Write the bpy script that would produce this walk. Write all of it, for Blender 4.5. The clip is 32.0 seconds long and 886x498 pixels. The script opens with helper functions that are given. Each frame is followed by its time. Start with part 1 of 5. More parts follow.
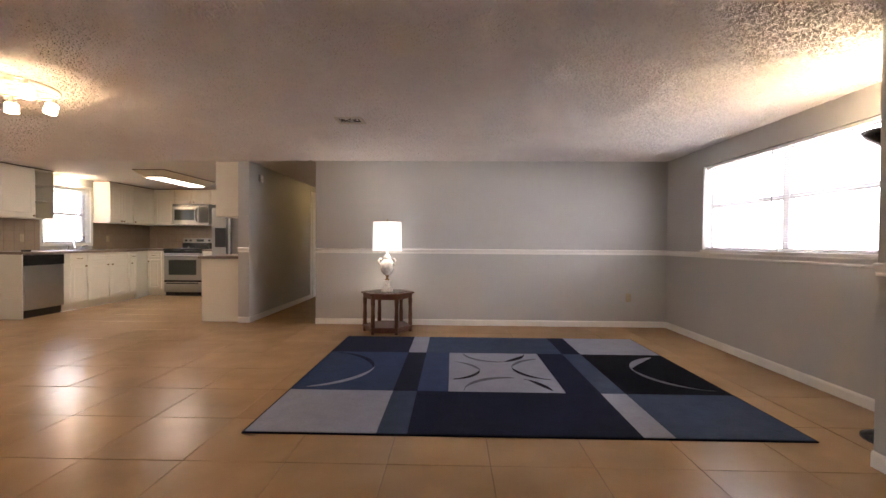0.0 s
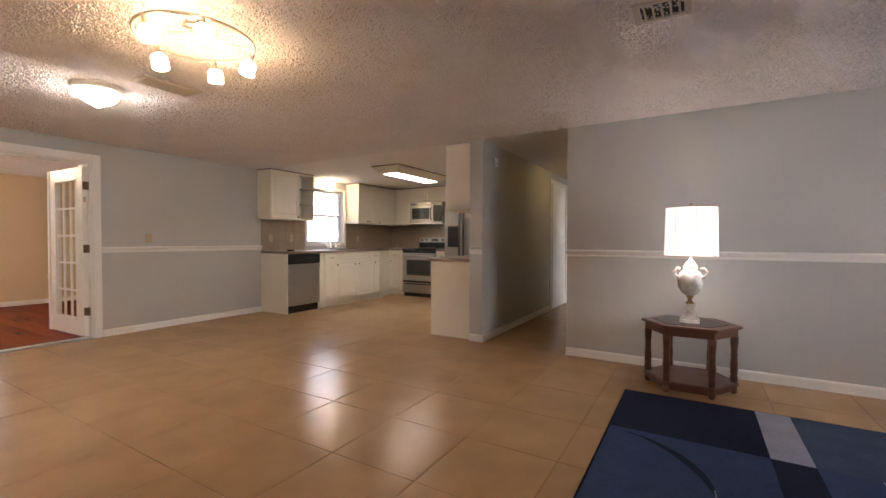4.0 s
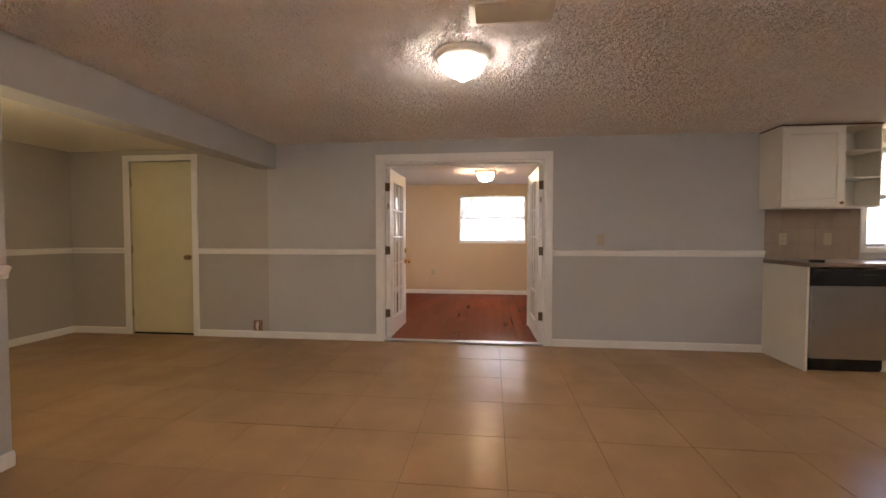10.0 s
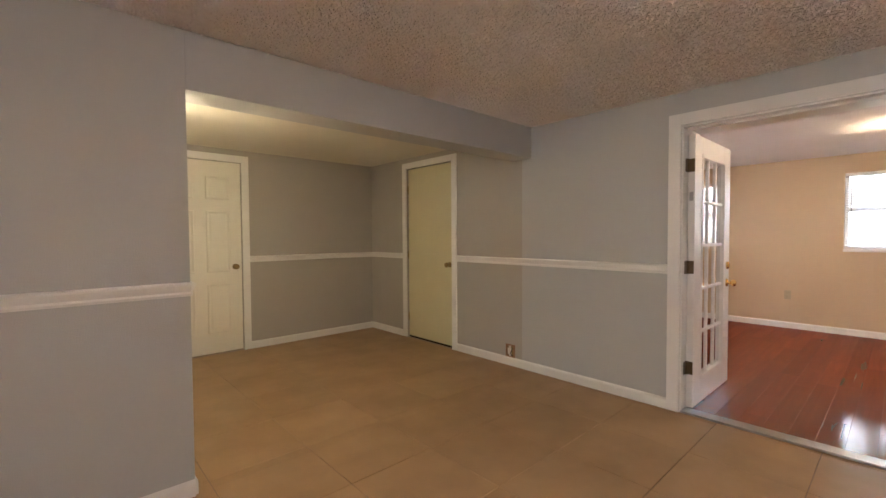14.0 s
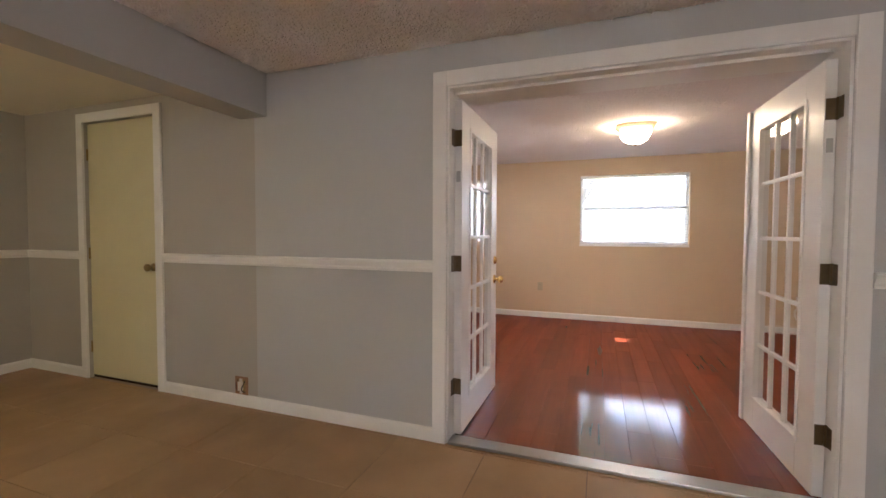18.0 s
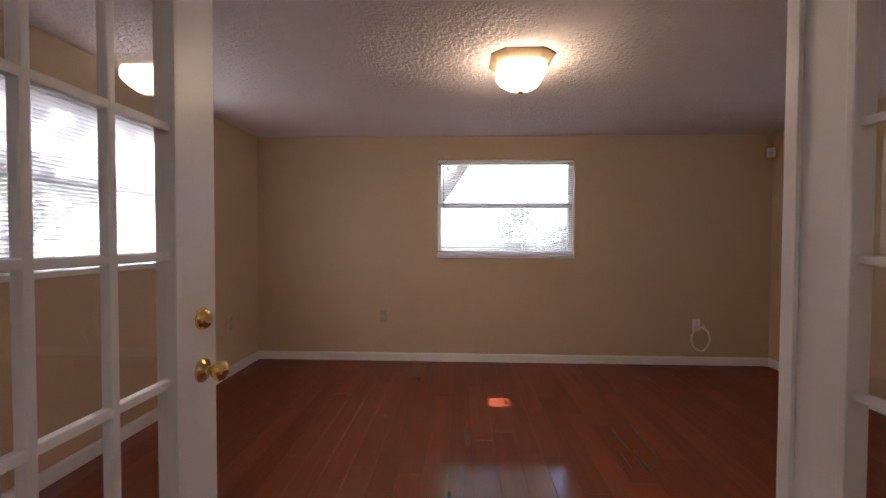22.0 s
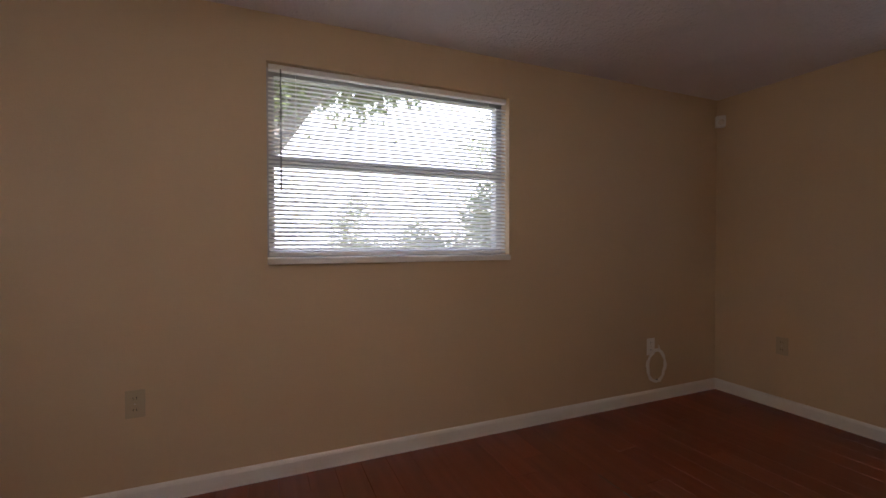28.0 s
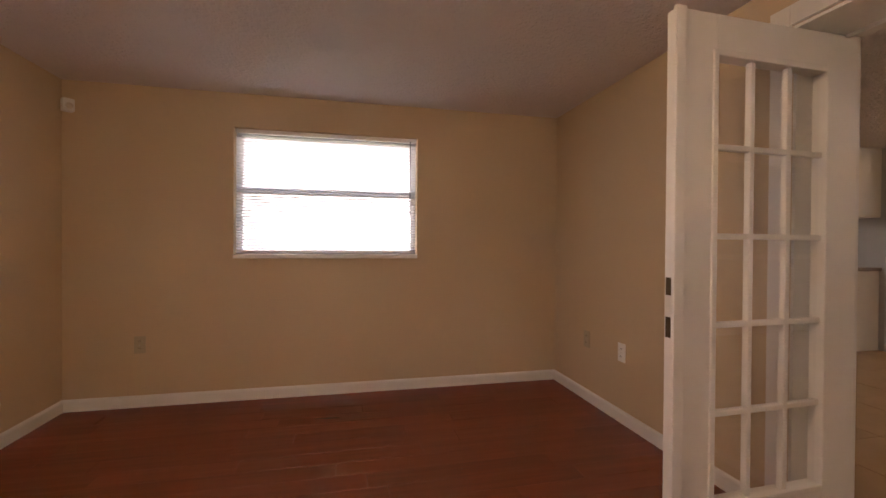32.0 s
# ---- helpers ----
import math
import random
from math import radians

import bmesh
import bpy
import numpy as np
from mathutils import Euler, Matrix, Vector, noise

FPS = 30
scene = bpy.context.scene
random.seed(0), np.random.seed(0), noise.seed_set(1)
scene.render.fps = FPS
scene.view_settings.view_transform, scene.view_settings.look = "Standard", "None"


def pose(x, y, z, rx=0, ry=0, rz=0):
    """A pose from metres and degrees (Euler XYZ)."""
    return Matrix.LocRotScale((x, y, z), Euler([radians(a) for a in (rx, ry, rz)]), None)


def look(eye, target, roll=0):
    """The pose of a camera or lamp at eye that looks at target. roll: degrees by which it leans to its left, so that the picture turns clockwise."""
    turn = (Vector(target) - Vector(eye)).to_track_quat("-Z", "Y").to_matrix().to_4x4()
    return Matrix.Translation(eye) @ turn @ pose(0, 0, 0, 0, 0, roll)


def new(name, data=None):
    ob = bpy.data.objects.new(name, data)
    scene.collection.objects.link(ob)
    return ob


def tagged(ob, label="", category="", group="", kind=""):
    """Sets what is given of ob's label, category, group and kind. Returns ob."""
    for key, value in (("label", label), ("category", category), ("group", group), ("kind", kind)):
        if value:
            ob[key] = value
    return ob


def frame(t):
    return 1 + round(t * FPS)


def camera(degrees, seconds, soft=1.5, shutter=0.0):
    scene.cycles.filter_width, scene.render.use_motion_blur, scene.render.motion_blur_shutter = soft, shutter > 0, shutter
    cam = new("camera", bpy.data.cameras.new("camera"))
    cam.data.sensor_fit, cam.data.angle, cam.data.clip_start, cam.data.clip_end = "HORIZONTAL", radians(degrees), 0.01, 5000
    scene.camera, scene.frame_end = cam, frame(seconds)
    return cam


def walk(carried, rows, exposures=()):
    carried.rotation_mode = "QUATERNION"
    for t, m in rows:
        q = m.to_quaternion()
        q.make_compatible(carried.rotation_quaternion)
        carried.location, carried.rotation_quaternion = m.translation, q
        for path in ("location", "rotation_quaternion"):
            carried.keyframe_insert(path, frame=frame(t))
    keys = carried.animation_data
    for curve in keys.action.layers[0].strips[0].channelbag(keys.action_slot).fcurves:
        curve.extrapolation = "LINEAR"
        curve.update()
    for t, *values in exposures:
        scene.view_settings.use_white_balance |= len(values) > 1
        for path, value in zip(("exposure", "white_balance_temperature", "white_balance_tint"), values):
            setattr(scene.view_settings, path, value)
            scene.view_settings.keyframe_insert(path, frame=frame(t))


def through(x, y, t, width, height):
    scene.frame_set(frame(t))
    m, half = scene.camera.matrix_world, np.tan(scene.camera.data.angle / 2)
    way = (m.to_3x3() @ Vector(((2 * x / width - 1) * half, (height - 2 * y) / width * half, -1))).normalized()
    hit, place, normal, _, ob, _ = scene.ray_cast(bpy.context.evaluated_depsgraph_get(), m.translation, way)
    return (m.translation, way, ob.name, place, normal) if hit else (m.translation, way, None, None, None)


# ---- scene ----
cam = camera(92.45, 32.0)
PATH = [
    (0.0, pose(-0.394, 0.748, 1.103, 89.12, -0.39, 1.30)),
    (0.5, pose(-0.457, 0.867, 1.085, 89.00, -0.37, 1.25)),
    (1.0, pose(-0.488, 1.054, 1.088, 88.85, -0.26, 1.54)),
    (1.5, pose(-0.534, 1.275, 1.099, 88.82, -0.29, 2.12)),
    (2.0, pose(-0.636, 1.431, 1.084, 88.88, -0.41, 4.02)),
    (2.5, pose(-0.816, 1.633, 1.087, 88.84, -0.49, 7.89)),
    (3.0, pose(-0.956, 1.815, 1.082, 88.83, -0.43, 13.89)),
    (3.5, pose(-1.056, 2.070, 1.095, 88.83, -0.24, 21.60)),
    (4.0, pose(-1.159, 2.278, 1.104, 88.82, -0.15, 30.83)),
    (4.5, pose(-1.331, 2.454, 1.103, 88.78, -0.22, 38.54)),
    (6.5, pose(-1.639, 3.386, 1.171, 88.48, 0.09, 70.81)),
    (7.0, pose(-1.787, 3.487, 1.175, 88.54, 0.06, 77.70)),
    (7.5, pose(-1.897, 3.589, 1.182, 88.52, 0.12, 83.22)),
    (8.0, pose(-1.975, 3.668, 1.196, 88.50, 0.16, 88.53)),
    (8.5, pose(-2.007, 3.687, 1.198, 88.46, 0.16, 91.72)),
    (9.0, pose(-2.064, 3.733, 1.191, 88.39, 0.13, 93.45)),
    (9.5, pose(-2.192, 3.758, 1.175, 88.26, -0.01, 94.81)),
    (10.0, pose(-2.381, 3.784, 1.169, 88.12, -0.01, 96.60)),
    (10.5, pose(-2.558, 3.798, 1.175, 88.01, -0.05, 99.34)),
    (11.0, pose(-2.769, 3.852, 1.178, 87.99, 0.11, 103.58)),
    (11.5, pose(-2.967, 3.876, 1.196, 87.81, 0.10, 109.33)),
    (12.0, pose(-3.175, 3.821, 1.196, 87.84, 0.10, 115.86)),
    (12.5, pose(-3.331, 3.756, 1.209, 87.95, 0.18, 122.87)),
    (13.0, pose(-3.496, 3.686, 1.226, 88.15, 0.45, 129.70)),
    (13.5, pose(-3.644, 3.678, 1.224, 88.27, 0.55, 135.76)),
    (15.5, pose(-3.981, 3.399, 1.249, 88.14, 0.21, 138.69)),
    (16.0, pose(-4.026, 3.359, 1.234, 88.14, 0.11, 135.51)),
    (16.5, pose(-4.139, 3.357, 1.208, 88.21, 0.11, 130.96)),
    (17.0, pose(-4.308, 3.379, 1.190, 88.21, 0.14, 125.41)),
    (17.5, pose(-4.517, 3.400, 1.180, 88.05, 0.06, 118.41)),
    (18.0, pose(-4.731, 3.383, 1.167, 87.92, -0.20, 110.20)),
    (18.5, pose(-4.935, 3.327, 1.163, 87.97, -0.35, 101.51)),
    (19.0, pose(-5.211, 3.301, 1.164, 88.20, -0.39, 96.09)),
    (19.5, pose(-5.461, 3.351, 1.147, 88.68, -0.10, 94.04)),
    (20.0, pose(-5.736, 3.400, 1.147, 88.62, -0.15, 93.64)),
    (20.5, pose(-5.979, 3.351, 1.161, 88.65, -0.20, 92.98)),
    (21.0, pose(-6.214, 3.339, 1.164, 88.60, -0.10, 92.41)),
    (21.5, pose(-6.452, 3.362, 1.185, 88.54, 0.00, 92.35)),
    (22.0, pose(-6.675, 3.355, 1.192, 88.54, -0.20, 92.29)),
    (22.5, pose(-6.887, 3.293, 1.198, 88.51, -0.30, 92.21)),
    (23.0, pose(-7.044, 3.233, 1.182, 88.62, -0.20, 92.01)),
    (23.5, pose(-7.179, 3.240, 1.177, 88.72, -0.15, 92.10)),
    (24.0, pose(-7.341, 3.238, 1.177, 88.88, -0.20, 91.75)),
    (24.5, pose(-7.435, 3.237, 1.170, 89.04, -0.22, 91.64)),
    (26.5, pose(-8.016, 3.022, 1.125, 89.42, -0.18, 86.16)),
    (27.0, pose(-8.239, 3.044, 1.111, 89.13, 0.05, 80.63)),
    (27.5, pose(-8.443, 3.083, 1.110, 89.28, 0.06, 74.65)),
    (28.0, pose(-8.608, 3.108, 1.110, 89.05, 0.04, 66.81)),
    (28.5, pose(-8.707, 3.084, 1.115, 88.91, -0.34, 55.01)),
    (29.0, pose(-8.789, 3.005, 1.130, 88.96, -0.53, 41.30)),
    (29.5, pose(-8.863, 2.902, 1.152, 89.33, -0.49, 28.96)),
    (30.0, pose(-8.965, 2.865, 1.171, 89.17, -0.67, 18.06)),
    (30.5, pose(-9.060, 2.879, 1.174, 89.13, -0.71, 8.14)),
    (31.0, pose(-9.039, 2.896, 1.121, 89.99, -0.47, 0.80)),
    (31.5, pose(-9.027, 2.922, 1.103, 90.09, -0.35, -5.71)),
    (32.0, pose(-8.921, 3.023, 1.108, 89.49, -0.39, -12.64)),
]
# the eye's exposure: darker while the bright windows fill the view
EXPO = [(0.0, 4.46, 6500, 22), (4.0, 4.25, 6350, 21), (9.0, 3.82, 6500, 22), (12.0, 3.8, 6100, 19), (13.0, 3.98, 6000, 18), (16.0, 4.4, 5950, 17),
        (17.5, 4.3, 5700, 17), (19.0, 3.55, 5650, 18), (20.5, 3.2, 5700, 24), (22.0, 2.9, 5800, 25), (24.5, 3.15, 5950, 26), (26.5, 3.0, 5900, 25),
        (28.0, 2.4, 5900, 22), (30.0, 1.8, 6000, 22), (31.0, 2.65, 6800, 30), (32.0, 3.3, 7200, 29)]
walk(cam, PATH, EXPO)

# ---- world, sun ----
world = bpy.data.worlds.new("sky")
scene.world = world
world.use_nodes = True
wn = world.node_tree
sky = wn.nodes.new("ShaderNodeTexSky")
sky.sky_type = "NISHITA"
sky.sun_disc = False
sky.sun_elevation = radians(36.5)
sky.sun_rotation = radians(177)
bg = wn.nodes["Background"]
bg.inputs["Strength"].default_value = 0.15
wn.links.new(sky.outputs[0], bg.inputs[0])
sun = new("sun", bpy.data.lights.new("sun", "SUN"))
sun.data.energy = 4.0
sun.data.angle = radians(0.5)
sun.data.color = (1.0, 0.95, 0.87)
sun.matrix_world = look((0, 0, 20), (-0.17, 2.35, 20 - 1.79))

# ---- plan, metres ----
H = 2.185            # living and dining ceiling
H2 = 2.158           # den ceiling
XF = -6.920          # wall with the french doors, dining face
XE = -7.250          # the same wall, den face
XW, YS, YN = -10.722, 1.395, 6.233      # den walls
YL = 6.400           # wall behind the lamp table
XR = 2.424           # wall with the large living window
YB = 1.372           # beam and pier front
YA = -1.208          # alcove back wall
XP = -4.233          # pier end
YK = 9.75           # kitchen back wall
RAIL = 0.985

# ---- materials ----
def mat(name, color, rough=0.5, metal=0.0, vary=0.0, scale=8.0, bump=0.0, bscale=60.0, coat=0.0, spec=0.5, per_object=0.0):
    m = bpy.data.materials.new(name)
    m.use_nodes = True
    nt = m.node_tree
    b = nt.nodes["Principled BSDF"]
    b.inputs["Base Color"].default_value = (*color, 1)
    b.inputs["Roughness"].default_value = rough
    b.inputs["Metallic"].default_value = metal
    b.inputs["Specular IOR Level"].default_value = spec
    b.inputs["Coat Weight"].default_value = coat
    tc = nt.nodes.new("ShaderNodeTexCoord")
    if vary or per_object:
        geo = nt.nodes.new("ShaderNodeNewGeometry")
        n1 = nt.nodes.new("ShaderNodeTexNoise")
        n1.inputs["Scale"].default_value = scale
        n1.inputs["Detail"].default_value = 6
        nt.links.new(geo.outputs["Position"], n1.inputs["Vector"])
        n2 = nt.nodes.new("ShaderNodeTexNoise")
        n2.inputs["Scale"].default_value = scale * 0.13
        n2.inputs["Detail"].default_value = 3
        nt.links.new(geo.outputs["Position"], n2.inputs["Vector"])
        add = nt.nodes.new("ShaderNodeMath")
        add.operation = "ADD"
        nt.links.new(n1.outputs["Fac"], add.inputs[0])
        nt.links.new(n2.outputs["Fac"], add.inputs[1])
        mr = nt.nodes.new("ShaderNodeMapRange")
        mr.inputs["From Min"].default_value = 0.6
        mr.inputs["From Max"].default_value = 1.4
        mr.inputs["To Min"].default_value = 1 - vary
        mr.inputs["To Max"].default_value = 1 + vary
        nt.links.new(add.outputs[0], mr.inputs["Value"])
        fac = mr.outputs[0]
        if per_object:
            oi = nt.nodes.new("ShaderNodeObjectInfo")
            mo = nt.nodes.new("ShaderNodeMapRange")
            mo.inputs["To Min"].default_value = 1 - per_object
            mo.inputs["To Max"].default_value = 1 + per_object
            nt.links.new(oi.outputs["Random"], mo.inputs["Value"])
            mu = nt.nodes.new("ShaderNodeMath")
            mu.operation = "MULTIPLY"
            nt.links.new(fac, mu.inputs[0])
            nt.links.new(mo.outputs[0], mu.inputs[1])
            fac = mu.outputs[0]
        sc = nt.nodes.new("ShaderNodeVectorMath")
        sc.operation = "SCALE"
        sc.inputs[0].default_value = color
        nt.links.new(fac, sc.inputs["Scale"])
        nt.links.new(sc.outputs[0], b.inputs["Base Color"])
    if bump:
        geo2 = nt.nodes.new("ShaderNodeNewGeometry")
        nb = nt.nodes.new("ShaderNodeTexNoise")
        nb.inputs["Scale"].default_value = bscale
        nb.inputs["Detail"].default_value = 4
        nt.links.new(geo2.outputs["Position"], nb.inputs["Vector"])
        bu = nt.nodes.new("ShaderNodeBump")
        bu.inputs["Strength"].default_value = 1.0
        bu.inputs["Distance"].default_value = bump
        nt.links.new(nb.outputs["Fac"], bu.inputs["Height"])
        nt.links.new(bu.outputs[0], b.inputs["Normal"])
    return m

def glow(name, color, strength, base=(0.9, 0.9, 0.88)):
    m = mat(name, base, 0.4)
    b = m.node_tree.nodes["Principled BSDF"]
    b.inputs["Emission Color"].default_value = (*color, 1)
    b.inputs["Emission Strength"].default_value = strength
    return m

def popcorn(name, color, depth=0.016):
    m = mat(name, color, 0.95, vary=0.05, scale=3.0, spec=0.1)
    nt = m.node_tree
    b = nt.nodes["Principled BSDF"]
    geo = nt.nodes.new("ShaderNodeNewGeometry")
    v = nt.nodes.new("ShaderNodeTexVoronoi")
    v.inputs["Scale"].default_value = 85
    v.inputs["Randomness"].default_value = 1.0
    n = nt.nodes.new("ShaderNodeTexNoise")
    n.inputs["Scale"].default_value = 42
    n.inputs["Detail"].default_value = 5
    for q in (v, n):
        nt.links.new(geo.outputs["Position"], q.inputs["Vector"])
    ramp = nt.nodes.new("ShaderNodeMapRange")
    ramp.inputs["From Min"].default_value = 0.46
    ramp.inputs["From Max"].default_value = 0.62
    nt.links.new(n.outputs["Fac"], ramp.inputs["Value"])
    su = nt.nodes.new("ShaderNodeMath")
    su.operation = "MULTIPLY_ADD"
    su.inputs[1].default_value = -0.7
    nt.links.new(v.outputs["Distance"], su.inputs[0])
    nt.links.new(ramp.outputs[0], su.inputs[2])
    bu = nt.nodes.new("ShaderNodeBump")
    bu.inputs["Strength"].default_value = 1.0
    bu.inputs["Distance"].default_value = depth
    nt.links.new(su.outputs[0], bu.inputs["Height"])
    nt.links.new(bu.outputs[0], b.inputs["Normal"])
    return m

def plank_wood(name, color):
    """Glossy laminate: long streaks of grain along the board, each board a little darker or lighter."""
    m = mat(name, color, 0.4, vary=0.06, scale=4, per_object=0.14, spec=0.0)
    nt = m.node_tree
    b = nt.nodes["Principled BSDF"]
    old = b.inputs["Base Color"].links[0].from_socket
    geo = nt.nodes.new("ShaderNodeNewGeometry")
    oi = nt.nodes.new("ShaderNodeObjectInfo")
    st = nt.nodes.new("ShaderNodeMapping")
    st.inputs["Scale"].default_value = (1.3, 24.0, 1.0)
    nt.links.new(geo.outputs["Position"], st.inputs["Vector"])
    nt.links.new(oi.outputs["Random"], st.inputs["Location"])
    n = nt.nodes.new("ShaderNodeTexNoise")
    n.inputs["Scale"].default_value = 1.0
    n.inputs["Detail"].default_value = 5
    n.inputs["Distortion"].default_value = 0.6
    nt.links.new(st.outputs[0], n.inputs["Vector"])
    mr = nt.nodes.new("ShaderNodeMapRange")
    mr.inputs["From Min"].default_value = 0.3
    mr.inputs["From Max"].default_value = 0.7
    mr.inputs["To Min"].default_value = 0.90
    mr.inputs["To Max"].default_value = 1.13
    nt.links.new(n.outputs["Fac"], mr.inputs["Value"])
    sc = nt.nodes.new("ShaderNodeVectorMath")
    sc.operation = "SCALE"
    nt.links.new(old, sc.inputs[0])
    nt.links.new(mr.outputs[0], sc.inputs["Scale"])
    nt.links.new(sc.outputs[0], b.inputs["Base Color"])
    gl = nt.nodes.new("ShaderNodeBsdfGlossy")
    gl.inputs["Roughness"].default_value = 0.10
    mix = nt.nodes.new("ShaderNodeMixShader")
    mix.inputs[0].default_value = 0.20
    nt.links.new(b.outputs[0], mix.inputs[1])
    nt.links.new(gl.outputs[0], mix.inputs[2])
    nt.links.new(mix.outputs[0], nt.nodes["Material Output"].inputs[0])
    return m

M = {}
M["grey"] = mat("grey_wall_paint", (0.488, 0.492, 0.484), 0.6, vary=0.03, scale=2.5, bump=0.0012, bscale=180, spec=0.3)
M["taupe"] = mat("taupe_wall_paint", (0.425, 0.40, 0.36), 0.6, vary=0.03, scale=2.5, bump=0.0012, bscale=180, spec=0.3)
M["beige"] = mat("beige_wall_paint", (0.61, 0.475, 0.31), 0.6, vary=0.03, scale=2.5, bump=0.0012, bscale=160, spec=0.3)
M["white"] = mat("white_trim_paint", (0.80, 0.79, 0.76), 0.35, vary=0.03, scale=9, bump=0.0004, bscale=90)
M["cabinet"] = mat("cream_cabinet_paint", (0.78, 0.75, 0.66), 0.4, vary=0.03, scale=6)
M["yellowdoor"] = mat("pale_yellow_door_paint", (0.62, 0.57, 0.36), 0.45, vary=0.04, scale=4, bump=0.0004, bscale=60)
M["ceil"] = popcorn("textured_ceiling", (0.86, 0.83, 0.82), 0.005)
M["ceil2"] = popcorn("textured_den_ceiling", (0.76, 0.71, 0.70), 0.003)
M["ceilflat"] = mat("smooth_ceiling_paint", (0.70, 0.66, 0.55), 0.7, vary=0.03, scale=3, bump=0.001, bscale=80)
M["tile"] = mat("tan_ceramic_tile", (0.385, 0.250, 0.136), 0.24, vary=0.20, scale=3.2, bump=0.0005, bscale=9, per_object=0.05, spec=0.12)
M["grout"] = mat("brown_grout", (0.22, 0.148, 0.092), 0.85, vary=0.15, scale=20)
M["plank"] = plank_wood("red_brown_laminate", (0.190, 0.039, 0.0165))
M["seam"] = mat("dark_seam", (0.04, 0.012, 0.008), 0.6)
M["steel"] = mat("brushed_steel", (0.42, 0.41, 0.395), 0.32, 1.0, vary=0.05, scale=12)
M["black"] = mat("black_plastic", (0.015, 0.015, 0.016), 0.25, vary=0.1, scale=9)
M["counter"] = mat("brown_laminate_counter", (0.22, 0.165, 0.125), 0.35, vary=0.25, scale=30)
M["splash"] = mat("taupe_splash_tile", (0.31, 0.245, 0.18), 0.35, vary=0.12, scale=14, per_object=0.06)
M["wood"] = mat("dark_cherry_wood", (0.10, 0.035, 0.018), 0.3, vary=0.3, scale=14, coat=0.3)
M["brass"] = mat("polished_brass", (0.80, 0.55, 0.18), 0.12, 1.0)
M["bronze"] = mat("dull_brass_hinge", (0.30, 0.21, 0.10), 0.4, 1.0, vary=0.15, scale=40)
M["hinge"] = mat("dark_tarnished_hinge", (0.14, 0.10, 0.055), 0.42, 0.9, vary=0.2, scale=40)
M["nickel"] = mat("brushed_nickel", (0.60, 0.56, 0.50), 0.28, 1.0)
M["almond"] = mat("almond_plastic", (0.46, 0.39, 0.26), 0.4)
M["vinyl"] = mat("white_blind_vinyl", (0.86, 0.86, 0.85), 0.45)
M["wand"] = mat("grey_clear_plastic", (0.20, 0.20, 0.21), 0.3)
M["alu"] = mat("window_aluminium", (0.45, 0.45, 0.47), 0.45, 0.2, vary=0.08, scale=20)
M["chrome"] = mat("chrome", (0.8, 0.8, 0.8), 0.08, 1.0)

def glass(name, tint=(1, 1, 1), rough=0.0):
    m = bpy.data.materials.new(name)
    m.use_nodes = True
    b = m.node_tree.nodes["Principled BSDF"]
    b.inputs["Base Color"].default_value = (*tint, 1)
    b.inputs["Roughness"].default_value = rough
    b.inputs["Transmission Weight"].default_value = 1.0
    b.inputs["IOR"].default_value = 1.45
    return m
M["glass"] = glass("clear_glass")

# ---- mesh helpers ----
def link(name, bm, material, parent=None, smooth=False, label=""):
    me = bpy.data.meshes.new(name)
    bmesh.ops.recalc_face_normals(bm, faces=bm.faces)
    bm.to_mesh(me)
    bm.free()
    if smooth:
        for p in me.polygons:
            p.use_smooth = True
    me.materials.append(material)
    ob = new(name, me)
    if parent is not None:
        ob.parent = parent
    if label:
        ob["label"] = label
    return ob

def part(name, bm, material, parent, label="", smooth=False):
    return link(name, bm, material, parent, smooth, label)

def boxbm(bm, x0, x1, y0, y1, z0, z1, bevel=0.0):
    g = bmesh.ops.create_cube(bm, size=1.0)
    bmesh.ops.scale(bm, vec=(abs(x1 - x0), abs(y1 - y0), abs(z1 - z0)), verts=g["verts"])
    bmesh.ops.translate(bm, vec=((x0 + x1) / 2, (y0 + y1) / 2, (z0 + z1) / 2), verts=g["verts"])
    if bevel:
        es = list({e for v in g["verts"] for e in v.link_edges})
        bmesh.ops.bevel(bm, geom=es, offset=bevel, segments=2, affect="EDGES", profile=0.6)
    return bm

def box(x0, x1, y0, y1, z0, z1, bevel=0.0):
    return boxbm(bmesh.new(), x0, x1, y0, y1, z0, z1, bevel)

def cylbm(bm, c, r, h, axis="z", seg=20, r2=None, bevel=0.0):
    rot = {"z": Matrix(), "x": Matrix.Rotation(radians(90), 4, "Y"), "y": Matrix.Rotation(radians(-90), 4, "X")}[axis]
    bmesh.ops.create_cone(bm, cap_ends=True, segments=seg, radius1=r, radius2=r if r2 is None else r2, depth=h,
                          matrix=Matrix.Translation(c) @ rot)
    return bm

def lathe(profile, seg=28, c=(0, 0, 0)):
    """A turned shape from (radius, height) pairs."""
    bm = bmesh.new()
    rings = []
    for r, z in profile:
        if r < 1e-5:
            rings.append([bm.verts.new((c[0], c[1], c[2] + z))])
        else:
            rings.append([bm.verts.new((c[0] + r * math.cos(2 * math.pi * i / seg), c[1] + r * math.sin(2 * math.pi * i / seg), c[2] + z)) for i in range(seg)])
    for a, b in zip(rings, rings[1:]):
        for i in range(seg):
            j = (i + 1) % seg
            if len(a) == 1 and len(b) == 1:
                continue
            if len(a) == 1:
                bm.faces.new((a[0], b[j], b[i]))
            elif len(b) == 1:
                bm.faces.new((a[i], a[j], b[0]))
            else:
                bm.faces.new((a[i], a[j], b[j], b[i]))
    return bm

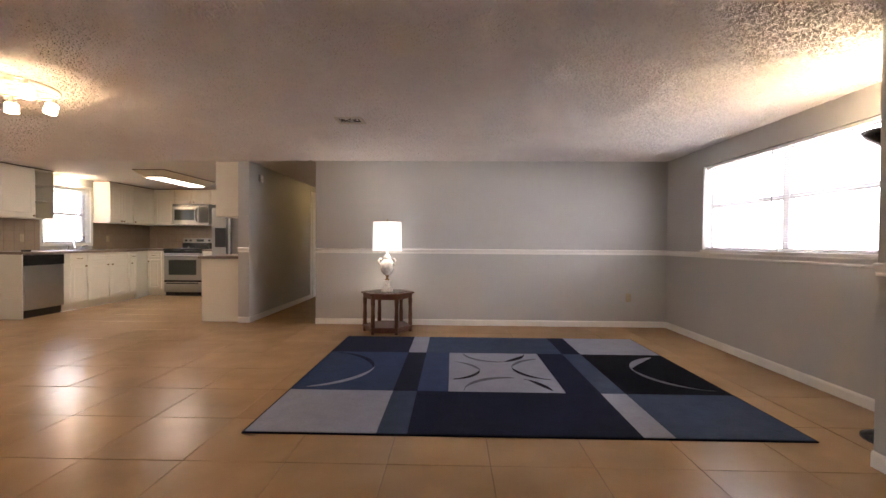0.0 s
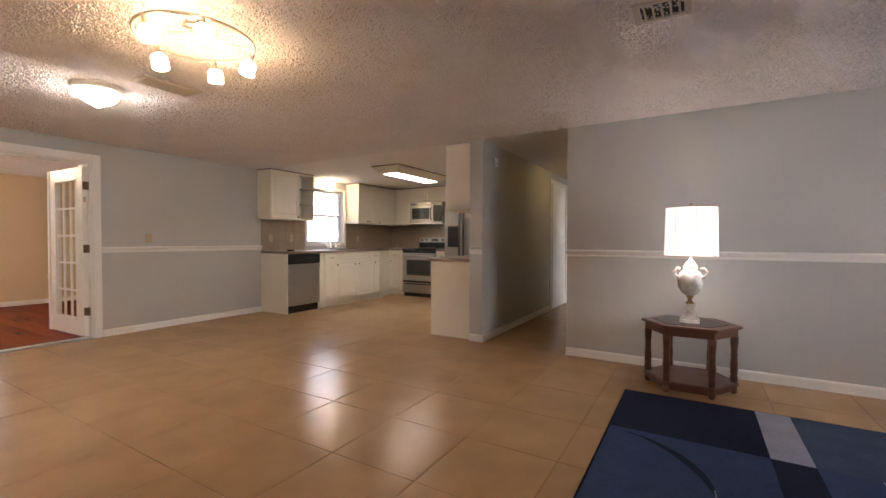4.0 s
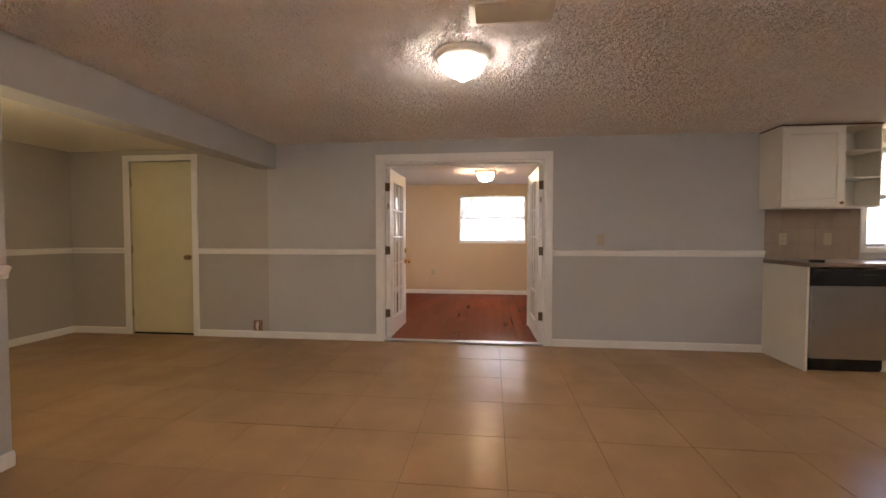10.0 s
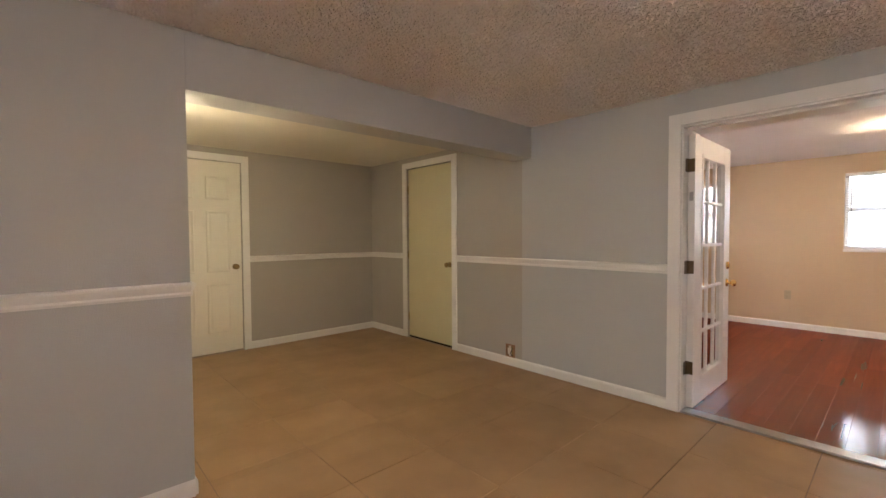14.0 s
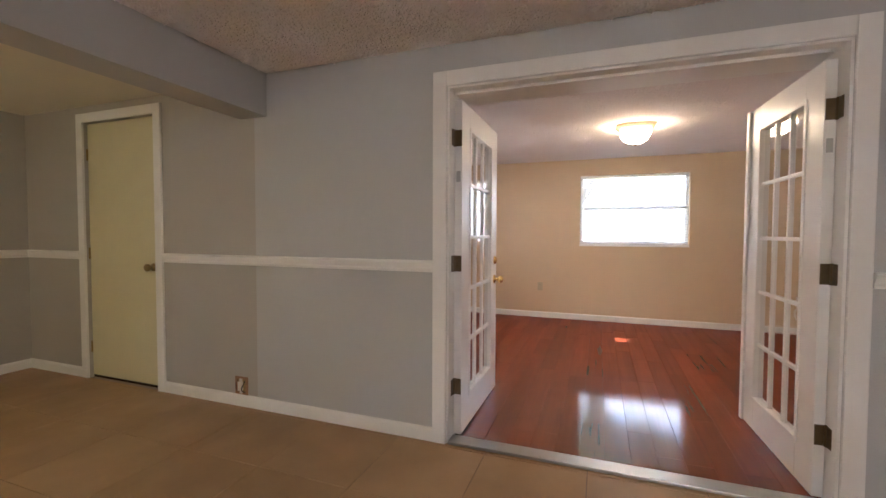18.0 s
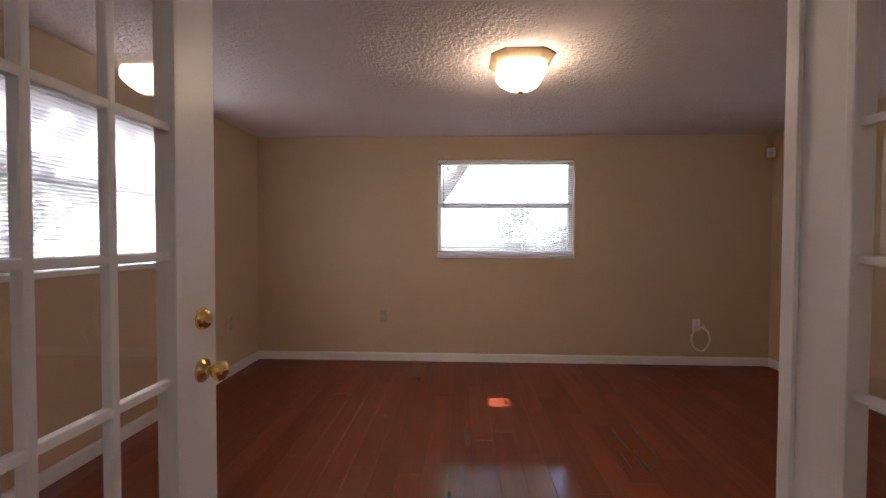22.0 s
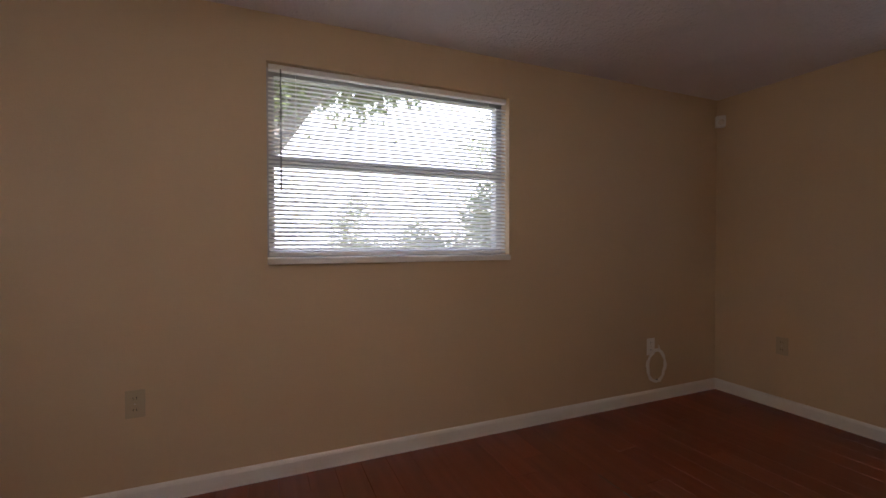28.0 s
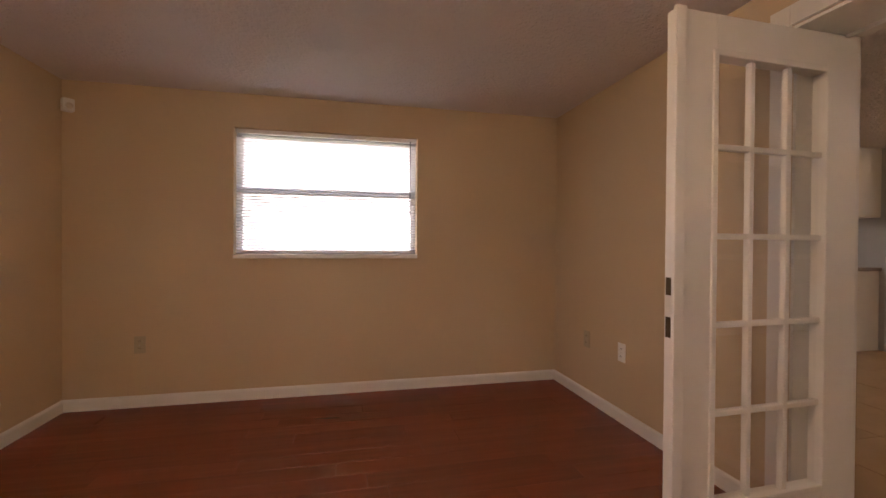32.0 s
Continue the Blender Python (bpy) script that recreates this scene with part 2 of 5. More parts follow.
def tube(points, r, seg=10, closed=False):
    """A round bar along points."""
    bm = bmesh.new()
    pts = [Vector(p) for p in points]
    n = len(pts)
    rings = []
    for i, p in enumerate(pts):
        a = pts[(i - 1) % n] if (closed or i > 0) else p
        b = pts[(i + 1) % n] if (closed or i < n - 1) else p
        d = (b - a).normalized()
        up = Vector((0, 0, 1)) if abs(d.z) < 0.9 else Vector((1, 0, 0))
        u = d.cross(up).normalized()
        w = u.cross(d)
        rings.append([bm.verts.new(p + r * (math.cos(2 * math.pi * k / seg) * u + math.sin(2 * math.pi * k / seg) * w)) for k in range(seg)])
    last = n if closed else n - 1
    for i in range(last):
        a, b = rings[i], rings[(i + 1) % n]
        for k in range(seg):
            bm.faces.new((a[k], a[(k + 1) % seg], b[(k + 1) % seg], b[k]))
    if not closed:
        bm.faces.new(rings[0][::-1])
        bm.faces.new(rings[-1])
    return bm

def thing(name, label, category, group="", at=(0, 0, 0), rz=0.0, kind=""):
    e = new(name)
    e.matrix_world = pose(*at, 0, 0, rz)
    return tagged(e, label, category, group, kind)

def structure(name, bm, material, label, category):
    return tagged(link(name, bm, material), label, category, kind="structure")

def wall_run(bm, axis, face, back, a0, a1, z0, z1, holes=()):
    """A wall with openings (a, b, low, high). axis: the way it runs."""
    us = sorted({a0, a1, *[h[0] for h in holes], *[h[1] for h in holes]})
    zs = sorted({z0, z1, *[h[2] for h in holes], *[h[3] for h in holes]})
    ds = (min(face, back), max(face, back))
    made = {}
    def vert(u, z, d):
        if (u, z, d) not in made:
            made[(u, z, d)] = bm.verts.new((d, u, z) if axis == "y" else (u, d, z))
        return made[(u, z, d)]
    def solid(i, k):
        if not (0 <= i < len(us) - 1 and 0 <= k < len(zs) - 1):
            return False
        u, z = (us[i] + us[i + 1]) / 2, (zs[k] + zs[k + 1]) / 2
        return not any(a < u < b and l < z < h for a, b, l, h in holes)
    for i in range(len(us) - 1):
        for k in range(len(zs) - 1):
            if not solid(i, k):
                continue
            u, v, p, q = us[i], us[i + 1], zs[k], zs[k + 1]
            for d in ds:
                bm.faces.new([vert(u, p, d), vert(v, p, d), vert(v, q, d), vert(u, q, d)])
            for open_side, (x, y), (m, n) in ((not solid(i - 1, k), (u, p), (u, q)), (not solid(i + 1, k), (v, p), (v, q)),
                                              (not solid(i, k - 1), (u, p), (v, p)), (not solid(i, k + 1), (u, q), (v, q))):
                if open_side:
                    bm.faces.new([vert(x, y, ds[0]), vert(m, n, ds[0]), vert(m, n, ds[1]), vert(x, y, ds[1])])
    return bm

# ---- structure ----
bm = wall_run(bmesh.new(), "y", XF, -7.06, YA - 0.12, 1.27, 0, H + 0.1, [(-0.441, 0.352, 0, 2.025)])
structure("wall_west_alcove", bm, M["taupe"], "taupe painted alcove wall with a flat yellow door", "wall")
bm = wall_run(bmesh.new(), "y", XF, -7.06, 1.27, YK + 0.12, 0, H + 0.1,
              [(2.600, 4.333, 0, 1.962), (7.36, 8.24, 1.05, 2.0)])
structure("wall_west_dining", bm, M["grey"], "pale grey painted dining wall with french door opening", "wall")
bm = wall_run(bmesh.new(), "y", -7.06, XE, YS - 0.15, YN + 0.15, 0, H + 0.1, [(2.600, 4.333, 0, 1.962)])
structure("wall_den_east", bm, M["beige"], "beige painted den wall around the french doors", "wall")
bm = wall_run(bmesh.new(), "y", XW, XW - 0.16, YS - 0.15, YN + 0.15, 0, H + 0.1, [(3.135, 4.431, 1.031, 1.942)])
structure("wall_den_west", bm, M["beige"], "beige painted den wall with one window", "wall")
bm = wall_run(bmesh.new(), "x", YN, YN + 0.16, XW, XE, 0, H + 0.1, [(-9.70, -8.405, 1.031, 1.922)])
structure("wall_den_north", bm, M["beige"], "beige painted den wall with one window", "wall")
bm = wall_run(bmesh.new(), "x", YS, YS - 0.16, XW, XE, 0, H + 0.1, [(-9.656, -8.36, 1.022, 1.932)])
structure("wall_den_south", bm, M["beige"], "beige painted den wall with one window", "wall")
structure("wall_living_north", box(-2.229, XR + 0.15, YL, YL + 0.12, 0, H + 0.1), M["grey"], "pale grey painted living room wall", "wall")
bm = wall_run(bmesh.new(), "y", XR, XR + 0.16, 2.90, YL, 0, H + 0.1, [(3.46, 5.60, 1.037, 1.973)])
structure("wall_living_east", bm, M["grey"], "pale grey painted wall with a wide window", "wall")
structure("wall_entry_east", box(1.715, XR + 0.15, -3.0, 2.90, 0, H + 0.1), M["grey"], "pale grey painted wall return by the entry", "wall")
structure("wall_entry_south", box(-1.72, 1.715, -3.12, -3.0, 0, H + 0.1), M["grey"], "plain pale grey entry wall", "wall")
structure("wall_entry_west", box(-1.72, -1.60, -3.0, YB - 0.15, 0, H + 0.1), M["grey"], "plain pale grey entry wall", "wall")
structure("wall_pier", box(XP, -1.60, YB - 0.15, YB, 0, H + 0.1), M["grey"], "pale grey painted partition wall ending in a corner", "wall")
structure("beam", box(XF, XP, YB - 0.22, YB, 1.912, H + 0.05, 0.004), M["grey"], "pale grey painted ceiling beam over the alcove opening", "beam")
bm = wall_run(bmesh.new(), "x", YA, YA - 0.12, XF, -2.60, 0, H + 0.1, [(-5.27, -4.47, 0, 2.02)])
structure("wall_alcove_south", bm, M["taupe"], "taupe painted alcove wall with a panel door", "wall")
structure("wall_alcove_east", box(-2.60, -2.48, YA, YB - 0.15, 0, H + 0.1), M["taupe"], "plain taupe alcove wall", "wall")
structure("wall_hall_west", box(-3.293, -3.144, 6.425, 10.2, 0, H + 0.1), M["grey"], "grey painted hallway partition wall", "wall")
bm = wall_run(bmesh.new(), "y", -2.229, -2.11, YL + 0.12, 10.2, 0, H + 0.1, [(9.70, 9.85, 0, 2.0)])
structure("wall_hall_east", bm, M["grey"], "plain grey hallway wall with an open doorway at its end", "wall")
structure("wall_hall_end", box(-3.293, -2.11, 10.2, 10.32, 0, H + 0.1), M["grey"], "plain grey hallway end wall", "wall")
structure("wall_kitchen_north", box(XF, -3.293, YK, YK + 0.12, 0, H + 0.1), M["grey"], "pale painted kitchen wall behind cabinets", "wall")

def popcorn_ceiling():
    """A slab with a sprayed coat of small uneven nubs under it."""
    rng = np.random.default_rng(7)
    bm = box(-7.06, XR + 0.16, -3.12, 10.32, H, H + 0.12)
    vs = [tuple(v.co) for v in bm.verts]
    bm.verts.index_update()
    fs = [tuple(v.index for v in f.verts) for f in bm.faces]
    bm.free()
    n = 150000
    x = rng.uniform(XF, XR, n)
    y = rng.uniform(YB, YL, n)
    r = rng.uniform(0.005, 0.0125, n)
    h = r * rng.uniform(0.6, 1.15, n)
    a = rng.uniform(0, 6.28, n)
    el = rng.uniform(0.6, 1.5, n)
    pts = np.empty((n, 5, 3))
    for k in range(4):
        t = a + k * math.pi / 2
        rr = r * (el if k % 2 else 1.0)
        pts[:, k] = np.stack((x + rr * np.cos(t), y + rr * np.sin(t), np.full(n, H + 0.0004)), 1)
    pts[:, 4] = np.stack((x + rng.uniform(-0.3, 0.3, n) * r, y + rng.uniform(-0.3, 0.3, n) * r, H - h), 1)
    base = len(vs) + 5 * np.arange(n)
    tri = np.concatenate([np.stack((base + k, base + 4, base + (k + 1) % 4), 1) for k in range(4)])
    me = bpy.data.meshes.new("ceiling")
    me.from_pydata(vs + pts.reshape(-1, 3).tolist(), [], fs + tri.tolist())
    me.materials.append(M["ceil"])
    return tagged(new("ceiling", me), "white popcorn textured living room ceiling", "ceiling", kind="structure")
popcorn_ceiling()
structure("ceiling_alcove", box(XF, -2.60, YA, YB - 0.15, 2.153, H - 0.002), M["ceilflat"], "smooth cream painted alcove ceiling", "ceiling")
structure("ceiling_den", box(XW, XE, YS, YN, H2, H2 + 0.1), M["ceil2"], "off-white textured den ceiling", "ceiling")
floor = structure("floor", box(-7.0, XR + 0.16, -3.12, 10.32, -0.12, -0.004), M["grout"], "tan square ceramic tile floor with brown grout", "floor")
bm = box(XW, XE, YS, YN, -0.12, 0.004)
boxbm(bm, XE, XF - 0.09, 2.613, 4.365, -0.003, 0.004)
floor_den = structure("floor_den", bm, M["seam"], "glossy red-brown laminate plank floor", "floor")
structure("roof", box(-7.1, XR + 0.3, -3.2, 10.4, 2.42, 2.5), M["white"], "plain flat roof slab over the house", "roof")
structure("roof_den", box(XW - 0.22, -7.1, YS - 0.22, YN + 0.22, 2.32, 2.4), M["white"], "plain flat roof slab over the den", "roof")
structure("wall_closet", box(-5.6, -4.2, YA - 0.6, YA - 0.121, 0, H + 0.1), M["grey"], "plain wall closing the space behind the panel door", "wall")
structure("wall_behind_door", box(-7.3, -7.061, -0.7, 0.6, 0, H + 0.1), M["grey"], "plain wall closing the space behind the yellow door", "wall")

# baseboards and chair rails, one piece for each stretch of wall
def rail_profile(kind):
    if kind == "base":
        return [(0, 0), (0.014, 0), (0.014, 0.062), (0.010, 0.072), (0.004, 0.078), (0, 0.078)]
    return [(0, -0.033), (0.008, -0.033), (0.012, -0.022), (0.010, -0.012), (0.019, 0.004), (0.026, 0.018), (0.026, 0.026), (0.010, 0.032), (0, 0.033)]

def trim_run(name, kind, p, q, out, z, label):
    """A moulding from p to q (x, y), standing out of the wall along out."""
    bm = bmesh.new()
    prof = rail_profile(kind)
    ends = []
    for x, y in (p, q):
        ends.append([bm.verts.new((x + d * out[0], y + d * out[1], z + h)) for d, h in prof])
    for i in range(len(prof)):
        j = (i + 1) % len(prof)
        bm.faces.new((ends[0][i], ends[0][j], ends[1][j], ends[1][i]))
    bm.faces.new(ends[0])
    bm.faces.new(ends[1][::-1])
    return tagged(link(name, bm, M["white"]), label, "trim", kind="structure")

RUNS = [((-2.229, YL), (XR, YL), (0, -1), 3), ((XR, 2.90), (XR, YL), (-1, 0), 3),
        ((XF, YA), (XF, -0.512), (1, 0), 3), ((XF, 0.423), (XF, 2.523), (1, 0), 3), ((XF, 4.417), (XF, 6.46), (1, 0), 3),
        ((XF, YA), (-5.342, YA), (0, 1), 3), ((-4.398, YA), (-2.60, YA), (0, 1), 3),
        ((XP, YB), (-1.60, YB), (0, 1), 3), ((XP, YB - 0.15), (XP, YB), (-1, 0), 3),
        ((-3.293, 6.425), (-3.144, 6.425), (0, -1), 3), ((-3.144, 6.425), (-3.144, 8.87), (1, 0), 1),
        ((1.715, 0.0), (1.715, 2.90), (-1, 0), 3), ((1.715, 2.90), (XR, 2.90), (0, 1), 3),
        ((XW, YS), (XW, YN), (1, 0), 1), ((XW, YN), (XE, YN), (0, -1), 1), ((XW, YS), (XE, YS), (0, 1), 1),
        ((XE, 4.420), (XE, YN), (-1, 0), 1), ((XE, YS), (XE, 2.52), (-1, 0), 1)]
for p, q, o, k in RUNS:
    zb = 0.011 if p[0] <= XE + 0.001 else 0.0
    trim_run("baseboard", "base", p, q, o, zb, "white painted baseboard along the wall")
    if k == 3:
        trim_run("chair_rail", "rail", p, q, o, RAIL, "white painted moulded chair rail on grey wall")

# ---- windows with mini blinds ----
def window(name, axis, face, out, a0, a1, z0, z1, units=1, label="", slat_tilt=24, blind=True, casing=0.0, sill=True, broken=()):
    """A single-hung window set in a wall opening. axis: the way the wall runs; out: +1 or -1, towards outdoors."""
    e = tagged(new(name), label, "window", kind="structure")
    def bx(u0, u1, d0, d1, w0, w1, bevel=0.0):
        # u along the wall, d out of the room from the face
        e0, e1 = face + out * d0, face + out * d1
        if axis == "y":
            return box(min(e0, e1), max(e0, e1), u0, u1, w0, w1, bevel)
        return box(u0, u1, min(e0, e1), max(e0, e1), w0, w1, bevel)
    w = (a1 - a0) / units
    for k in range(units):
        u0, u1 = a0 + k * w, a0 + (k + 1) * w
        f = 0.035
        zm = z0 + (z1 - z0) * 0.52
        part("window_frame", bx(u0, u0 + f, 0.09, 0.15, z0, z1), M["alu"], e)
        part("window_frame", bx(u1 - f, u1, 0.09, 0.15, z0, z1), M["alu"], e)
        part("window_frame", bx(u0 + f, u1 - f, 0.09, 0.15, z0, z0 + f), M["alu"], e)
        part("window_frame", bx(u0 + f, u1 - f, 0.09, 0.15, z1 - f, z1), M["alu"], e)
        part("meeting_rail", bx(u0 + f, u1 - f, 0.085, 0.135, zm - 0.022, zm + 0.022), M["alu"], e)
        for l, h in ((z0 + f, zm - 0.022), (zm + 0.022, z1 - f)):
            p = part("pane", bx(u0 + f, u1 - f, 0.108, 0.112, l, h), M["glass"], e)
            p.visible_shadow = False
    over = 0.015 if units == 2 else 0.0
    if sill:
        part("window_sill", bx(a0 - over, a1 + over, -0.02, 0.0, z0 - 0.025, z0 + 0.004, 0.004), M["white"], e)
        part("window_sill", bx(a0, a1, 0.002, 0.088, z0, z0 + 0.006), M["white"], e)
    if casing:
        for u0, u1, w0, w1 in ((a0 - casing, a0, z0 - casing, z1 + casing), (a1, a1 + casing, z0 - casing, z1 + casing),
                               (a0, a1, z1, z1 + casing), (a0, a1, z0 - casing, z0)):
            part("casing", bx(u0, u1, -0.018, 0.0, w0, w1, 0.003), M["white"], e)
    if blind:
        for k in range(units):
            u0, u1 = a0 + k * w + 0.008, a0 + (k + 1) * w - 0.008
            b = thing("mini_blind", "white horizontal mini blind hanging in the window", "blind", "window blinds")
            part("head_rail", bx(u0, u1, 0.02, 0.05, z1 - 0.032, z1 - 0.004, 0.003), M["vinyl"], b)
            part("bottom_rail", bx(u0, u1, 0.025, 0.045, z0 + 0.012, z0 + 0.03, 0.003), M["vinyl"], b)
            n = int((z1 - z0 - 0.08) / 0.0205)
            bmm = bmesh.new()
            hw, t = 0.0125, radians(slat_tilt)
            pts = [(-hw, 0.0), (-hw * 0.4, 0.0022), (hw * 0.4, 0.0022), (hw, 0.0)]
            pts = [(p * math.cos(t) - q * math.sin(t), p * math.sin(t) + q * math.cos(t)) for p, q in pts]
            rings = []
            for u in (-(u1 - u0) / 2, (u1 - u0) / 2):
                rings.append([bmm.verts.new((p * out, u, q) if axis == "y" else (u, p * out, q)) for p, q in pts])
            for i in range(3):
                bmm.faces.new((rings[0][i], rings[0][i + 1], rings[1][i + 1], rings[1][i]))
            ms = bpy.data.meshes.new("slat")
            bmm.to_mesh(ms)
            bmm.free()
            ms.materials.append(M["slat"])
            for i in range(n):
                s = new("slat", ms)
                cut = broken[2] if broken and broken[0] <= i < broken[1] else 0.0
                if cut:
                    s.scale = (1 - cut / (u1 - u0), 1, 1)
                s.parent = b
                d = face + out * 0.035
                z = z0 + 0.045 + i * 0.0205
                s.location = (d, (u0 + u1) / 2, z) if axis == "y" else ((u0 + u1 + cut) / 2, d, z)
            for u in (u0 + 0.12, u1 - 0.12):
                part("ladder_cord", bx(u, u + 0.002, 0.020, 0.0215, z0 + 0.02, z1 - 0.02), M["vinyl"], b)
            cw = u0 + 0.05 if axis == "y" else u1 - 0.05
            part("tilt_wand", bx(cw, cw + 0.007, 0.008, 0.015, z0 + (z1 - z0) * 0.35, z1 - 0.03), M["wand"], b)
    return e

def slat_material(name, through):
    m = bpy.data.materials.new(name)
    m.use_nodes = True
    nt = m.node_tree
    b = nt.nodes["Principled BSDF"]
    b.inputs["Base Color"].default_value = (0.85, 0.85, 0.84, 1)
    b.inputs["Roughness"].default_value = 0.5
    tr = nt.nodes.new("ShaderNodeBsdfTranslucent")
    tr.inputs["Color"].default_value = (0.8, 0.8, 0.78, 1)
    mix = nt.nodes.new("ShaderNodeMixShader")
    mix.inputs[0].default_value = through
    nt.links.new(b.outputs[0], mix.inputs[1])
    nt.links.new(tr.outputs[0], mix.inputs[2])
    nt.links.new(mix.outputs[0], nt.nodes["Material Output"].inputs[0])
    return m
M["slat"] = slat_material("white_slat", 0.36)

window("window_1", "y", XR, 1, 3.46, 5.60, 1.037, 1.973, 2, "wide white double window with lowered mini blinds", slat_tilt=6)
window("window_2", "y", XF, -1, 7.36, 8.24, 1.05, 2.0, 1, "kitchen window over the sink with a raised blind", blind=False, casing=0.05)
window("window_3", "y", XW, -1, 3.135, 4.431, 1.031, 1.942, 1, "den window with open white mini blinds", slat_tilt=36)
window("window_4", "x", YN, 1, -9.70, -8.405, 1.031, 1.922, 1, "den window with half-closed white mini blinds", slat_tilt=-35)
window("window_5", "x", YS, -1, -9.656, -8.36, 1.022, 1.932, 1, "den window with white mini blinds, some slat ends broken off", slat_tilt=-36, broken=(31, 40, 0.17))

# ---- doors ----
def casing(e, axis, face, out, a0, a1, top, w=0.078, z0=0.0):
    def bx(u0, u1, w0, w1, d1=0.018):
        x0, x1 = sorted((face, face + out * d1))
        return box(x0, x1, u0, u1, w0, w1, 0.004) if axis == "y" else box(u0, u1, x0, x1, w0, w1, 0.004)
    part("casing", bx(a0 - w, a0, z0, top + w), M["white"], e)
    part("casing", bx(a1, a1 + w, z0, top + w), M["white"], e)
    part("casing", bx(a0, a1, top, top + w), M["white"], e)

e = tagged(new("door_1"), "double french doorway with white casing and metal threshold", "doorway", kind="structure")
casing(e, "y", XF, 1, 2.600, 4.333, 1.962)
casing(e, "y", XE, -1, 2.600, 4.333, 1.962, z0=0.011)
part("jamb", box(XE + 0.002, XF - 0.002, 2.600, 2.612, 0, 1.962), M["white"], e)
part("jamb", box(XE + 0.002, XF - 0.002, 4.321, 4.333, 0, 1.962), M["white"], e)
part("head_jamb", box(XE + 0.002, XF - 0.002, 2.612, 4.321, 1.950, 1.962), M["white"], e)
part("door_stop", box(XF - 0.085, XF - 0.07, 2.612, 4.321, 1.935, 1.950), M["white"], e)
part("threshold", box(XF - 0.085, XF + 0.012, 2.612, 4.321, 0.0, 0.017, 0.005), M["steel"], e, "worn aluminium threshold")

def french_leaf(name, hx, hy, side, angle):
    """A fifteen-pane leaf hinged at (hx, hy), swung into the den. side: +1 when it closes towards +y."""
    e = thing(name, "white fifteen-pane french door leaf standing open", "door", "french doors", (hx, hy, 0.018), angle)
    W, HT, T = 0.842, 1.893, 0.044
    st, sh, bot, top = 0.168, 0.160, 0.19, 0.14
    m = M["white"]
    y0, y1 = (0.0, T) if side > 0 else (-T, 0.0)
    part("stile", box(-sh, 0, y0, y1, 0, HT, 0.003), m, e)
    part("stile", box(-W, -W + st, y0, y1, 0, HT, 0.003), m, e)
    part("rail", box(-W + st, -sh, y0, y1, 0, bot, 0.002), m, e)
    part("rail", box(-W + st, -sh, y0, y1, HT - top, HT, 0.002), m, e)
    ym = (y0 + y1) / 2
    gw, gh = (W - st - sh) / 3, (HT - bot - top) / 5
    for i in (1, 2):
        x = -W + st + i * gw
        part("muntin", box(x - 0.0105, x + 0.0105, ym - 0.013, ym + 0.013, bot, HT - top, 0.005), m, e)
    for j in range(1, 5):
        z = bot + j * gh
        part("muntin", box(-W + st, -sh, ym - 0.0125, ym + 0.0125, z - 0.0105, z + 0.0105, 0.005), m, e)
    for a, b, c, d in ((-W + st - 0.018, -W + st + 0.004, bot - 0.018, HT - top + 0.018), (-sh - 0.004, -sh + 0.018, bot - 0.018, HT - top + 0.018)):
        part("glazing_bead", box(a, b, y0 - 0.006, y1 + 0.006, c, d, 0.004), m, e)
    for a, b in ((bot - 0.018, bot + 0.004), (HT - top - 0.004, HT - top + 0.018)):
        part("glazing_bead", box(-W + st + 0.004, -sh - 0.004, y0 - 0.006, y1 + 0.006, a, b, 0.004), m, e)
    for i in range(3):
        for j in range(5):
            p = part("pane", box(-W + st + i * gw, -W + st + (i + 1) * gw, ym - 0.002, ym + 0.002, bot + j * gh, bot + (j + 1) * gh), M["glass"], e)
            p.visible_shadow = False
    for z in (0.277, 0.98, 1.683):
        h = part("hinge", box(-0.004, 0.003, y0 + 0.004, y1 - 0.002, z - 0.045, z + 0.045), M["hinge"], e, "tarnished brass hinge")
        part("jamb_leaf", box(0.004, 0.050, -0.0015, 0.0012, z - 0.045, z + 0.045), M["hinge"], h)
        part("knuckle", cylbm(bmesh.new(), (0.006, y0 if side > 0 else y1, z), 0.007, 0.094, seg=12), M["hinge"], h)
    part("edge_plate", box(-0.001, 0.002, y0 + 0.010, y1 - 0.010, 1.44 + 0.06 * (side < 0), 1.50 + 0.06 * (side < 0)), M["steel"], e, "bare metal plate on the door edge")
    return e, y0, y1

lf, ly0, ly1 = french_leaf("french_door", XF - 0.09, 2.614, 1, -0.2)
kz = 0.815
for face, o in ((ly0, -1), (ly1, 1)):
    k = part("knob_rose", lathe([(0.0, 0.0), (0.033, 0.0), (0.031, 0.006), (0.012, 0.010), (0.011, 0.028), (0.020, 0.034), (0.027, 0.046), (0.026, 0.058), (0.015, 0.066), (0, 0.067)], 20), M["brass"], lf, "polished brass knob", True)
    k.matrix_local = Matrix.Translation((-0.842 + 0.065, face, kz)) @ Matrix.Rotation(radians(-90 * o), 4, "X")
    d = part("deadbolt", lathe([(0.0, 0.0), (0.030, 0.0), (0.030, 0.006), (0.024, 0.016), (0.012, 0.018), (0, 0.018)], 20), M["brass"], lf, "polished brass deadbolt", True)
    d.matrix_local = Matrix.Translation((-0.842 + 0.065, face, kz + 0.14)) @ Matrix.Rotation(radians(-90 * o), 4, "X")
rf, ry0, ry1 = french_leaf("french_door", XF - 0.09, 4.319, -1, 2.2)
part("astragal", box(-0.857, -0.815, ry0 - 0.014, ry0, 0.0, 1.893, 0.003), M["white"], rf)
